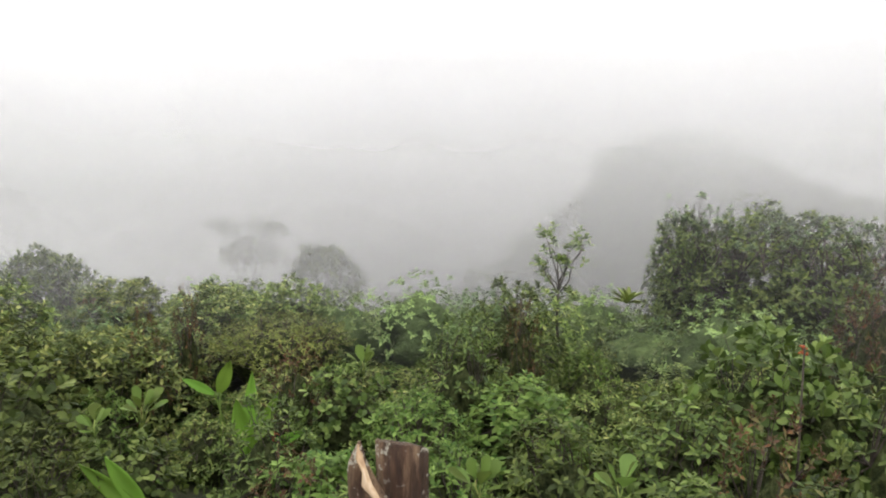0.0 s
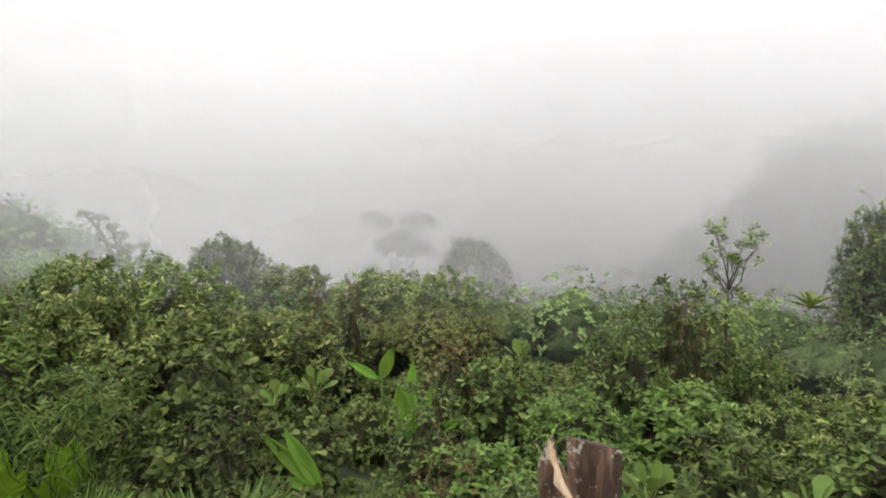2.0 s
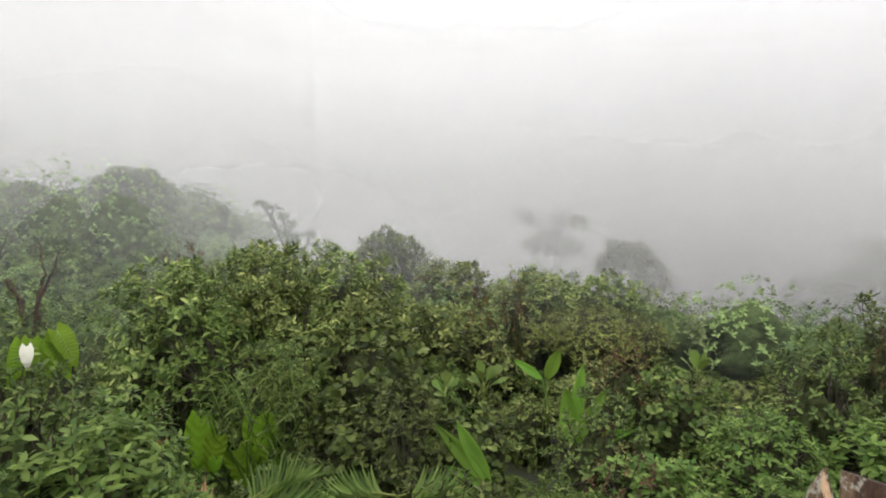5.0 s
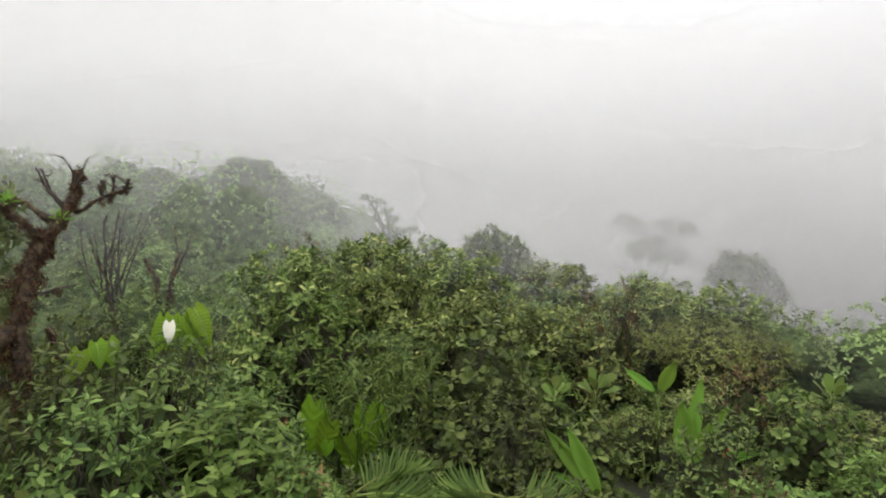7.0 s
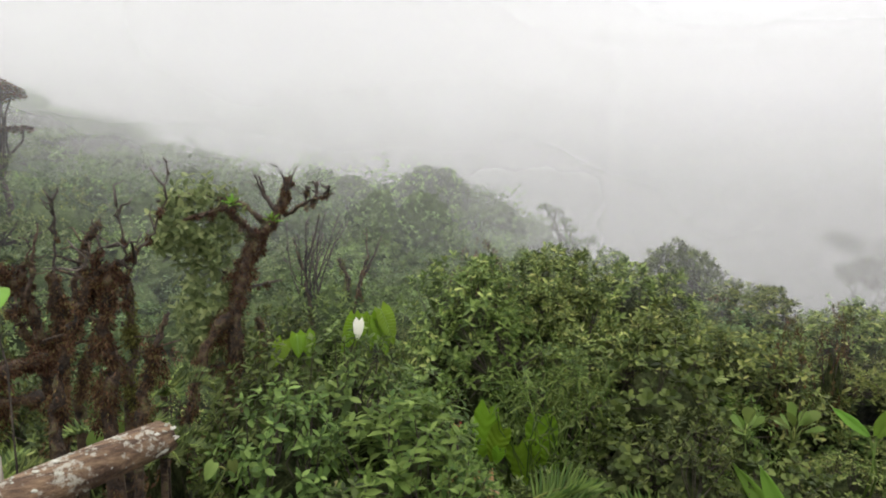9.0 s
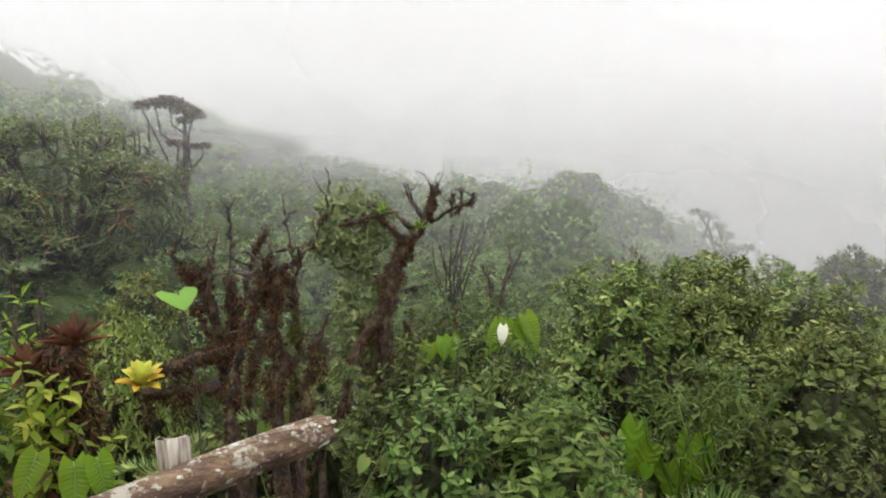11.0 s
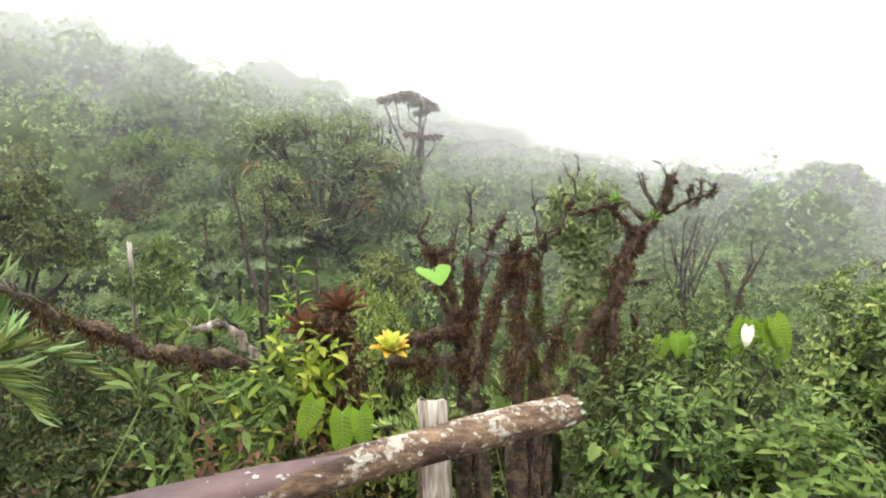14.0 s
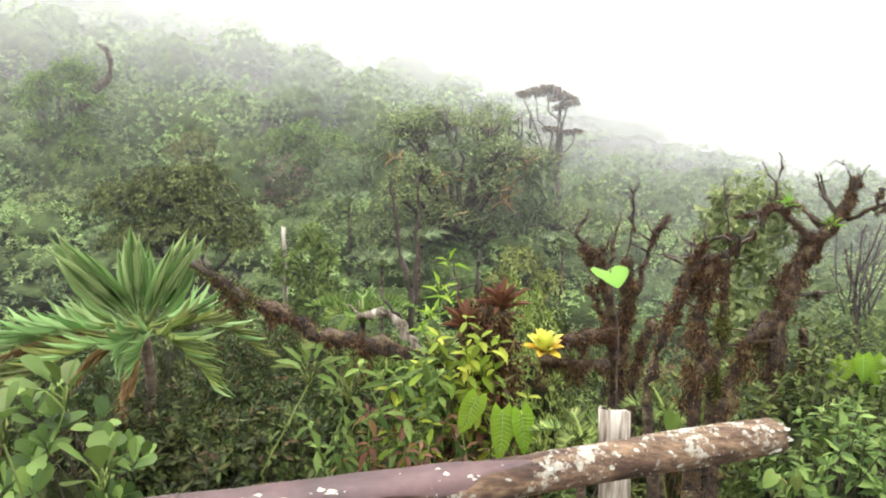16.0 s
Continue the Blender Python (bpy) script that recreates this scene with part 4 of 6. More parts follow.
def build_sapling():
    """The thin forked sapling with leaf tufts at its twig ends."""
    r = np.random.default_rng(44)
    thing = new("sapling")
    b, s = Soup(), Soup()
    fork = np.array([0.02, 0, 1.55])
    tube(b, limb((0, 0, -0.1), fork, 5, 0.02, r=r), np.linspace(0.022, 0.014, 5), 6)
    for tx, tz in ((-0.20, 2.32), (-0.10, 2.15), (-0.24, 2.02), (0.30, 2.22), (0.20, 2.12), (0.36, 2.10), (0.02, 2.02), (-0.12, 1.85), (0.12, 1.90)):
        tip = np.array([tx, r.normal(0, 0.12), tz])
        tube(b, limb(fork + [0, 0, r.uniform(-0.05, 0.12)], tip, 5, 0.05, r=r), np.linspace(0.010, 0.005, 5), 5)
        for k in range(4):
            t = tip + r.normal(0, 0.055, 3)
            rosettes(s, MID, t[None], np.array([[r.normal(0, 0.3), r.normal(0, 0.3), 1.0]]), 8, 0.095, 0.05, (0.4, 1.4), r)
    for k in range(190):
        t = np.array([r.normal(0, 0.28), r.normal(0, 0.25), r.uniform(0.5, 1.6)])
        rosettes(s, MID, t[None], np.array([[t[0], t[1], 0.6]]), 7, 0.085, 0.042, (0.4, 1.4), r)
    tagged(part("trunk", b, TWIG, thing), kind="stuff")
    part("crown", s, GREEN, thing)
    place(tagged(thing, "slender forked sapling with tufted dark leaves", "tree"), 1.41, 7.87)


build_sapling()
for sx, sy, st in ((1.3, 7.45, -0.08), (1.75, 7.35, -0.1), (0.9, 7.5, -0.12)):
    plant(SHRUB_KINDS[0], sx, sy, st, 1.0)
# bush with a dead palm frond jutting out
bush = make_shrub("large_bush", 45, MID, DEEP, 0.10, 0.05, 900, 6, height=1.95, radius=1.0, low=0.2, flat=0.8, lump=0.16, label="rounded dark bush half lost in the mist", group="")
place_top(bush, -6.74, 10.67, 0.06, 1.95)
s = Soup()
r45 = np.random.default_rng(45)
for i in range(14):
    leaves(s, SLIVER, [(0.75 + 0.02 * i, -0.3, 1.35)], [(1, 0.5 + 0.1 * math.sin(i), 0.15 - 0.05 * i)], (0, 0, 1), 0.42, 0.035)
part("frond", s, DRY, bush, "dead grey palm frond jutting out")
# bushes and trees deep in the mist
place_top(make_tree("misty_tree", 51, crown(51, 12, 1.3, 1.3, 2.6, 0.6), DEEP, 0.2, 0.1, 50, "dark rounded tree fading into the mist", trunk=0.09), -4.0, 21.6, -1.15, 3.1)
# Trees added in place of the misty hill; bearings and tops fit its outline in view.
FAR_TREE = make_tree("misty_tree", 59, crown(59, 30, 2.9, 4.5, 11.6, 1.5), DEEP, 0.60, 0.32, 3.6, "large tree in thick mist, standing in for the far hillside", trunk=0.2)
for i, (yaw, far, ft, fw) in enumerate(((-3, 41, -6.4, 0.8), (-7, 40, -4.2, 0.9), (-10.5, 41, -1.9, 0.9), (-13.5, 40, 0.3, 0.9), (-16, 42, 2.4, 1.0), (-18.5, 40, 3.8, 1.0), (-21, 41, 4.2, 1.0), (-24, 40, 3.0, 1.0), (-27, 39, 1.6, 1.0), (-30, 40, 0.6, 0.9), (-33, 40.5, 0.1, 0.9), (-36, 40, 0.2, 0.9), (-12, 39.5, -3.8, 0.8), (-17, 39.5, -1.6, 0.9), (-22, 39.5, -0.6, 0.9), (-8, 39.5, -6.4, 0.8))):
    a = math.radians(yaw)
    place_top(FAR_TREE if i == 0 else copy_thing(FAR_TREE, Matrix.Identity(4)), CX - far * math.sin(a), CY + far * math.cos(a), ft, 12.8, i * 1.3, fw)
place_top(make_tree("misty_tree", 52, [(-1.5, 0, 9.2, 0.8, 0.5), (-0.9, 0, 8.9, 0.7, 0.5), (1.0, 0.3, 9.0, 0.9, 0.6), (1.7, 0, 8.8, 0.9, 0.6), (0.2, 0, 8.2, 0.9, 0.4), (-0.3, 0, 7.4, 1.3, 0.8), (1.1, 0, 7.2, 1.2, 0.8)], DEEP, 0.25, 0.12, 60, "faint broken treetop deep in the mist", trunk=0.1), -12.1, 39.2, -1.9, 9.8, 0.3)
place_top(make_tree("cloud_tree", 53, [(-0.95, 0, 3.62, 0.45, 0.40), (-0.3, 0, 3.92, 0.65, 0.50), (0.45, 0, 3.85, 0.60, 0.48), (0.95, 0.1, 3.40, 0.52, 0.42), (1.35, 0, 2.98, 0.45, 0.32), (-1.0, 0.2, 3.0, 0.55, 0.45), (0.0, 0.2, 3.2, 0.95, 0.7), (-0.2, -0.3, 2.6, 1.0, 0.5), (1.5, 0.2, 2.45, 0.45, 0.25), (-1.3, 0.1, 2.35, 0.55, 0.35), (0.2, 0, 1.8, 1.4, 0.7)], DEEP, 0.13, 0.075, 260, "tall tree with stacked rounded clumps of foliage", trunk=0.12), -22.4, 17.5, 1.0, 4.4, 0.8)
place_top(make_tree("cloud_tree", 54, crown(54, 12, 1.6, 1.6, 3.0, 0.65), DEEP, 0.15, 0.09, 150, "low rounded tree on the misty ridge", trunk=0.1), -24.6, 14.4, 0.45, 3.5)
place_top(make_tree("snag", 55, [(0.25, 0, 2.6, 0.16, 0.12), (0.42, 0, 2.85, 0.16, 0.10), (0.6, 0, 3.1, 0.2, 0.10), (0.85, 0, 3.25, 0.16, 0.08), (-0.2, 0, 2.3, 0.14, 0.1), (0.1, 0, 2.2, 0.14, 0.2)], DEEP, 0.12, 0.05, 150, "leaning dead snag with a tuft of leaves", trunk=0.11, lean=0.25), -19.01, 23.56, -0.55, 3.35, -2.4, 2.0)
# flat-topped tree on the slope
place_top(make_tree("flat_topped_tree", 56, [(0.0, -0.55, 3.72, 0.30, 0.14), (0.05, -0.85, 3.66, 0.22, 0.10), (0.0, -0.25, 3.80, 0.30, 0.13), (0.0, 0.05, 3.62, 0.30, 0.16), (0.0, 0.25, 3.48, 0.26, 0.18), (0.0, 0.05, 3.38, 0.18, 0.10), (0.0, 0.42, 2.80, 0.26, 0.05), (0.0, -0.15, 2.86, 0.24, 0.05), (-0.1, 0.15, 2.78, 0.22, 0.05)], RUSSET, 0.10, 0.05, 420, "thin tree with flat tiers of reddish foliage", trunk=0.075), -16.48, 1.47, 2.91, 3.95)
# the broad tree hung with air plants
def build_hung_tree():
    r = np.random.default_rng(57)
    thing = make_tree("hung_tree", 57, crown(57, 40, 2.2, 1.0, 3.85, 0.55), HUNG, 0.12, 0.05, 90, "broad round-crowned tree hung with air plants", trunk=0.14, spread=(0.6, 1.9))
    s, d, e = Soup(), Soup(), Soup()
    for i in range(60):
        a = r.uniform(-1.3, 1.3)
        p = np.array([1.75 * math.cos(a), 1.9 * math.sin(a), r.uniform(1.3, 3.4)]) * [1, 1, 1]
        p[:2] *= math.sqrt(max(0.15, 1 - ((p[2] - 2.2) / 1.9) ** 2))
        rosettes(s if i % 9 else d, STRAP, p[None], np.array([[0.8, math.sin(a), 0.4]]), 9, 0.42, 0.045, (0.3, 1.6), r)
    for i in range(20):
        p = np.array([r.normal(0, 0.4), r.uniform(-0.3, 1.5), r.uniform(3.1, 3.6)])
        tube(e, limb(p, p + [0, 0, r.uniform(0.3, 0.7)], 3, 0.05, r=r), (0.02, 0.015, 0.01), 4)
    part("air_plant", s, PALE_GREEN, thing, "strap-leaved grey-green air plants")
    part("dry_air_plant", d, DRY, thing, "withered straw-coloured air plants")
    part("dead_twig", e, TWIG, thing, "dead upright twigs on the crown")
    place_top(thing, -13.6, -0.75, 2.35, 4.2)


build_hung_tree()
place_top(make_tree("umbrella_tree", 58, [(0.0, -0.2, 2.55, 0.7, 0.35), (0.2, 0.5, 2.3, 0.65, 0.3), (0.1, -0.9, 2.45, 0.6, 0.28), (-0.2, 0.1, 2.65, 0.6, 0.3), (0.3, 0.0, 2.15, 0.8, 0.25), (0.2, 0.85, 2.1, 0.4, 0.2), (0.3, -0.6, 2.1, 0.6, 0.2)], DEEP, 0.09, 0.045, 330, "small tree with a flat dark spreading crown", trunk=0.07), -8.9, -4.2, 1.22, 2.95, 0.0, 0.85)


def build_hook():
    thing = new("hooked_trunk")
    foot = (-15.0, -9.58)
    thing.location = (*foot, float(ground_height(*foot)))
    line = np.array([(-15.35, -9.01, 3.58), (-15.43, -8.86, 3.47), (-15.47, -8.79, 3.18), (-15.44, -8.86, 2.85), (-15.31, -9.07, 2.61), (-15.18, -9.29, 2.42)]) - np.array(thing.location)
    s = Soup()
    tube(s, np.concatenate([line, [(0.0, 0.0, max(0.3, line[-1][2] - 1.0)), (0, 0, -0.2)]]), (0.03, 0.06, 0.08, 0.09, 0.09, 0.09, 0.10, 0.12), 7, 0.12)
    part("trunk", s, BARK, thing)
    tagged(thing, "dark curved dead trunk bent like a hook", "tree")


build_hook()


# ---- dead and mossy trees by the rail ----
def mossy_limb(thing, points, tip, foot, tufts, wood=None, moss=None, hang=0.8):
    """A dead limb from its tip down to its foot, knotty and crooked, with broken side twigs; the moss sits on it in ragged clumps of uneven size and hangs from it."""
    p = np.asarray(points, float)
    q = np.concatenate([np.linspace(p[i], p[i + 1], 5)[:-1] for i in range(len(p) - 1)] + [p[-1:]])
    q[1:-1] += rng.normal(0, 1, (len(q) - 2, 3)) * np.linspace(0.004, 0.011, len(q) - 2)[:, None]
    rad = 0.8 * np.linspace(tip, foot, len(q)) * (1 + 0.25 * np.sin(np.arange(len(q)) * 1.9 + foot * 90) + rng.normal(0, 0.10, len(q)))
    core = rad * (0.62 if tufts else 1.0)
    o = np.array(thing.location)
    s = Soup()
    tube(s, q - o, core, 9, 0.2)
    for k in range(3 if tip < 0.02 else 5):
        i = rng.integers(1, max(2, int(len(q) * 0.7)))
        e = q[i] + unit(rng.normal(0, 1, 3) + [0, 0, 0.7]) * rng.uniform(0.05, 0.16)
        tube(s, limb(q[i], e, 4, 0.12) - o, np.array((0.008, 0.006, 0.005, 0.003)) * (0.7 if tip < 0.02 else 1.0), 5)
    ob = part("limb", s, wood or (BARK if foot > 0.03 else TWIG), thing)
    if tufts:
        s = Soup()
        k0 = len(q) // 3 if tip < 0.02 else 0
        m, w = q[k0:] - o, rad[k0:]
        moss_on(s, m, w * 0.72, tufts * 7, 0.010 + foot * 0.13, hang=hang)
        for k in range(max(3, tufts // 34)):
            i = rng.integers(0, len(m) - 1)
            big = rng.lognormal(-0.3, 0.55)
            c = m[i] + (m[i + 1] - m[i]) * rng.random() + rng.normal(0, 0.5, 3) * w[i]
            drop = np.array([rng.normal(0, 0.3), rng.normal(0, 0.3), -1.0]) * (0.02 + w[i] * 0.9) * big
            moss_on(s, np.stack([c, c + drop]), (w[i] * 0.40 + 0.005) * big, int(170 * big), 0.010 + foot * 0.14, hang=1.1)
        tagged(part("moss", s, moss or MOSS, ob, "shaggy brown hanging moss"), kind="stuff")
    return ob


def build_mossy_snag():
    """The dead stems right behind the rail: two mossy columns and the bare stems that rise from them."""
    thing = new("mossy_snag")
    foot = (-3.15, 0.49)
    thing.location = (*foot, float(ground_height(*foot)))
    mossy_limb(thing, [(-3.15, 0.48, 1.12), (-3.16, 0.45, 1.03), (-3.17, 0.44, 0.91), (-3.16, 0.46, 0.76), (-3.16, 0.44, 0.53)] + [(*foot, -1.0)], 0.040, 0.060, 520)
    mossy_limb(thing, [(-3.05, 0.64, 0.96), (-3.06, 0.61, 0.89), (-3.07, 0.58, 0.81), (-3.08, 0.56, 0.69), (-3.08, 0.54, 0.54)] + [(foot[0], foot[1] + 0.05, -1.0)], 0.016, 0.050, 300)
    mossy_limb(thing, [(-3.15, 0.49, 1.15), (-3.17, 0.43, 1.12), (-3.17, 0.4, 1.08), (-3.18, 0.37, 0.99), (-3.19, 0.33, 0.89), (-3.2, 0.29, 0.76), (-3.2, 0.28, 0.55)] + [(foot[0], foot[1] - 0.06, -1.0)], 0.022, 0.044, 300)
    mossy_limb(thing, [(-3.19, 0.46, 1.13), (-3.2, 0.42, 1.09), (-3.21, 0.39, 1.02)], 0.030, 0.034, 260)
    mossy_limb(thing, [(-3.1, 0.65, 1.54), (-3.09, 0.66, 1.48), (-3.1, 0.65, 1.38), (-3.11, 0.62, 1.28), (-3.12, 0.59, 1.23), (-3.14, 0.52, 1.16), (-3.15, 0.48, 1.14)], 0.005, 0.011, 8)
    mossy_limb(thing, [(-3.15, 0.49, 1.39), (-3.15, 0.51, 1.32), (-3.14, 0.52, 1.2), (-3.14, 0.52, 1.11), (-3.14, 0.51, 1.0)], 0.006, 0.011, 12)
    mossy_limb(thing, [(-3.12, 0.6, 1.27), (-3.13, 0.56, 1.21), (-3.14, 0.54, 1.14), (-3.14, 0.53, 1.08)], 0.004, 0.008, 6)
    mossy_limb(thing, [(-3.16, 0.47, 1.23), (-3.17, 0.44, 1.19), (-3.17, 0.42, 1.13)], 0.004, 0.008, 8)
    mossy_limb(thing, [(-3.18, 0.36, 1.17), (-3.18, 0.39, 1.13), (-3.17, 0.41, 1.09)], 0.004, 0.007, 6)
    mossy_limb(thing, [(-3.2, 0.53, 1.05), (-3.2, 0.55, 0.9), (-3.2, 0.53, 0.72), (-3.2, 0.53, 0.52)] + [(foot[0] - 0.06, foot[1], -1.0)], 0.024, 0.045, 260, moss=MOSS_GREEN)
    return tagged(thing, "dead forked trunk shaggy with brown moss behind the rail", "tree", group="mossy dead trees")


def build_mossy_tree():
    """The second dead tree, a step further back, with a thick side limb and many bare prongs."""
    thing = new("mossy_tree")
    foot = (-4.76, 0.48)
    thing.location = (*foot, float(ground_height(*foot)))
    mossy_limb(thing, [(-4.79, 0.27, 1.15), (-4.8, 0.24, 1.06), (-4.8, 0.2, 0.99), (-4.79, 0.26, 0.91), (-4.79, 0.32, 0.83), (-4.78, 0.37, 0.73), (-4.77, 0.43, 0.57), (-4.77, 0.46, 0.38), (-4.76, 0.48, 0.08)] + [(*foot, -1.7)], 0.012, 0.085, 420)
    mossy_limb(thing, [(-4.82, 0.43, 0.98), (-4.83, 0.39, 0.88), (-4.83, 0.37, 0.75)], 0.012, 0.035, 60)
    mossy_limb(thing, [(-4.69, 0.45, 1.14), (-4.69, 0.43, 0.99), (-4.69, 0.4, 0.8), (-4.69, 0.41, 0.61)], 0.010, 0.035, 70)
    mossy_limb(thing, [(-4.75, 0.57, 1.33), (-4.75, 0.54, 1.26), (-4.75, 0.54, 1.05), (-4.75, 0.53, 0.86), (-4.75, 0.55, 0.65), (-4.75, 0.52, 0.44)], 0.007, 0.020, 16)
    mossy_limb(thing, [(-4.76, 0.51, 1.3), (-4.75, 0.54, 1.18), (-4.75, 0.54, 1.07)], 0.005, 0.010, 0)
    mossy_limb(thing, [(-4.8, 0.78, 1.13), (-4.81, 0.74, 1.05), (-4.82, 0.69, 0.95), (-4.83, 0.65, 0.81), (-4.84, 0.63, 0.63), (-4.85, 0.58, 0.45)], 0.022, 0.036, 90)
    mossy_limb(thing, [(-4.8, 0.77, 1.1), (-4.82, 0.72, 1.02), (-4.82, 0.7, 0.97)], 0.034, 0.030, 110)
    mossy_limb(thing, [(-4.75, 0.52, 0.84), (-4.75, 0.54, 0.59), (-4.76, 0.52, 0.32), (-4.76, 0.5, 0.04)] + [(foot[0], foot[1] + 0.06, -1.7)], 0.060, 0.100, 620)
    mossy_limb(thing, [(-4.52, 0.02, 0.33), (-4.56, 0.16, 0.35), (-4.64, 0.31, 0.36), (-4.71, 0.47, 0.38)], 0.060, 0.075, 420)
    mossy_limb(thing, [(-4.52, -0.02, 0.23), (-4.55, 0.16, 0.21), (-4.62, 0.4, 0.17)], 0.050, 0.060, 300)
    mossy_limb(thing, [(-4.86, 0.75, 0.4), (-4.87, 0.68, 0.24), (-4.88, 0.65, -0.01)] + [(foot[0], foot[1] + 0.15, -1.6)], 0.050, 0.070, 300)
    mossy_limb(thing, [(-4.89, 0.3, 0.63), (-4.88, 0.37, 0.53), (-4.87, 0.43, 0.41)], 0.020, 0.045, 120)
    return tagged(thing, "dead many-pronged tree thick with brown moss", "tree", group="mossy dead trees")


def build_vine_tree():
    thing = new("vine_tree")
    thing.location = (-5.8, 1.95, float(ground_height(-5.8, 1.95)))
    mossy_limb(thing, [(-6.20, 2.69, 1.31), (-6.13, 2.61, 1.08), (-6.02, 2.37, 0.82), (-5.91, 2.14, 0.60), (-5.76, 1.97, 0.12), (-5.77, 1.95, -0.65), (-5.8, 1.95, -1.6)], 0.05, 0.15, 1300)
    mossy_limb(thing, [(-5.91, 3.02, 1.18), (-5.95, 2.95, 1.16), (-6.05, 2.77, 1.07), (-6.13, 2.61, 0.96)], 0.012, 0.035, 60)
    mossy_limb(thing, [(-6.02, 2.80, 1.24), (-6.05, 2.77, 1.05)], 0.035, 0.02, 30)
    mossy_limb(thing, [(-5.98, 2.88, 1.28), (-6.00, 2.86, 1.10)], 0.035, 0.02, 30)
    mossy_limb(thing, [(-5.93, 2.98, 1.25), (-5.95, 2.95, 1.14)], 0.03, 0.02, 30)
    mossy_limb(thing, [(-6.22, 2.41, 1.33), (-6.21, 2.45, 1.19), (-6.12, 2.52, 1.0)], 0.014, 0.02, 10)
    mossy_limb(thing, [(-6.16, 2.54, 1.45), (-6.13, 2.62, 1.30), (-6.13, 2.61, 1.1)], 0.008, 0.02, 10)
    mossy_limb(thing, [(-6.08, 2.72, 1.42), (-6.11, 2.65, 1.24), (-6.13, 2.61, 1.1)], 0.010, 0.03, 20)
    mossy_limb(thing, [(-5.95, 2.50, 0.39), (-5.98, 2.35, 0.38), (-5.88, 2.1, 0.36)], 0.015, 0.03, 30)
    mossy_limb(thing, [(-6.08, 1.68, 0.97), (-5.96, 2.00, 1.07), (-5.96, 2.24, 0.82)], 0.03, 0.06, 260)
    mossy_limb(thing, [(-5.79, 1.55, -0.7), (-5.75, 1.72, -0.06), (-5.74, 1.93, 0.2)], 0.07, 0.09, 320)
    mossy_limb(thing, [(-6.4, 1.56, 1.1), (-6.29, 1.87, 1.15), (-6.17, 2.18, 1.1), (-6.07, 2.39, 0.92)], 0.02, 0.05, 120)
    mossy_limb(thing, [(-6.2, 2.36, 1.34), (-6.17, 2.42, 1.19), (-6.12, 2.52, 1.01)], 0.008, 0.02, 0)
    mossy_limb(thing, [(-6.01, 2.29, 0.06), (-5.98, 2.34, -0.12), (-5.99, 2.34, -0.28)], 0.05, 0.06, 160)
    r = np.random.default_rng(61)
    s = Soup()
    for centre, half, n in (((-6.29, 1.88, 0.92), (0.28, 0.40, 0.40), 230), ((-6.16, 1.94, 0.12), (0.28, 0.30, 0.65), 200)):
        d = unit(r.normal(0, 1, (n, 3)))
        at = np.array(centre) + d * half * (0.55 + 0.55 * r.random((n, 1)))
        rosettes(s, OVATE, at - np.array(thing.location), np.stack([d[:, 0] * 0.4 + 0.5, d[:, 1] * 0.5, 0.25 + 0.5 * d[:, 2]], -1), 5, 0.105, 0.048, (0.7, 2.2), r)
    part("vine_foliage", s, HUNG, thing, "hanging green leaves of a climbing vine")
    return tagged(thing, "leaning mossy tree draped with leafy vines", "tree", group="mossy dead trees")


def build_twig_shrub():
    thing = new("bare_shrub")
    thing.location = (-7.5, 3.8, float(ground_height(-7.5, 3.8)))
    mossy_limb(thing, [(-7.70, 3.49, 0.52), (-7.68, 3.54, 0.38), (-7.63, 3.63, 0.01), (-7.60, 3.68, -0.42), (-7.5, 3.8, -1.6)], 0.008, 0.04, 0)
    mossy_limb(thing, [(-7.61, 3.66, 0.76), (-7.63, 3.64, 0.66), (-7.63, 3.63, 0.1)], 0.008, 0.02, 0)
    mossy_limb(thing, [(-7.55, 3.77, 0.81), (-7.56, 3.75, 0.70), (-7.63, 3.63, 0.05)], 0.008, 0.02, 0)
    mossy_limb(thing, [(-7.68, 3.75, 0.55), (-7.62, 3.70, 0.2), (-7.60, 3.68, -0.3)], 0.007, 0.015, 0)
    mossy_limb(thing, [(-7.26, 4.25, 0.64), (-7.24, 4.28, 0.27), (-7.29, 4.21, -0.01), (-7.32, 4.16, -0.30), (-7.5, 3.8, -1.5)], 0.012, 0.06, 160)
    mossy_limb(thing, [(-7.15, 4.42, 0.55), (-7.2, 4.34, 0.3), (-7.29, 4.21, -0.05)], 0.010, 0.03, 50)
    mossy_limb(thing, [(-7.45, 3.98, 0.25), (-7.4, 4.05, 0.05), (-7.36, 4.1, -0.2)], 0.05, 0.05, 160, moss=MOSS_GREEN)
    r = np.random.default_rng(62)
    for k in range(12):
        a = np.array([-7.6, 3.7, -0.2]) + r.normal(0, 0.08, 3)
        e = a + [r.normal(0, 0.12), r.normal(0.05, 0.22), r.uniform(0.5, 1.0)]
        mossy_limb(thing, [tuple(e), tuple((a + e) / 2 + r.normal(0, 0.03, 3)), tuple(a)], 0.006, 0.012, 0)
    s, n = Soup(), 120
    at = np.stack([r.normal(0.0, 0.25, n), r.normal(0.05, 0.4, n), r.uniform(0.6, 1.5, n)], -1)
    rosettes(s, MID, at, np.stack([r.normal(0.3, 0.3, n), r.normal(0, 0.3, n), np.full(n, 0.8)], -1), 7, 0.09, 0.04, (0.4, 1.4), r)
    part("foliage", s, DEEP, thing)
    return tagged(thing, "bare twiggy shrub with clumps of moss", "shrub", group="mossy dead trees")


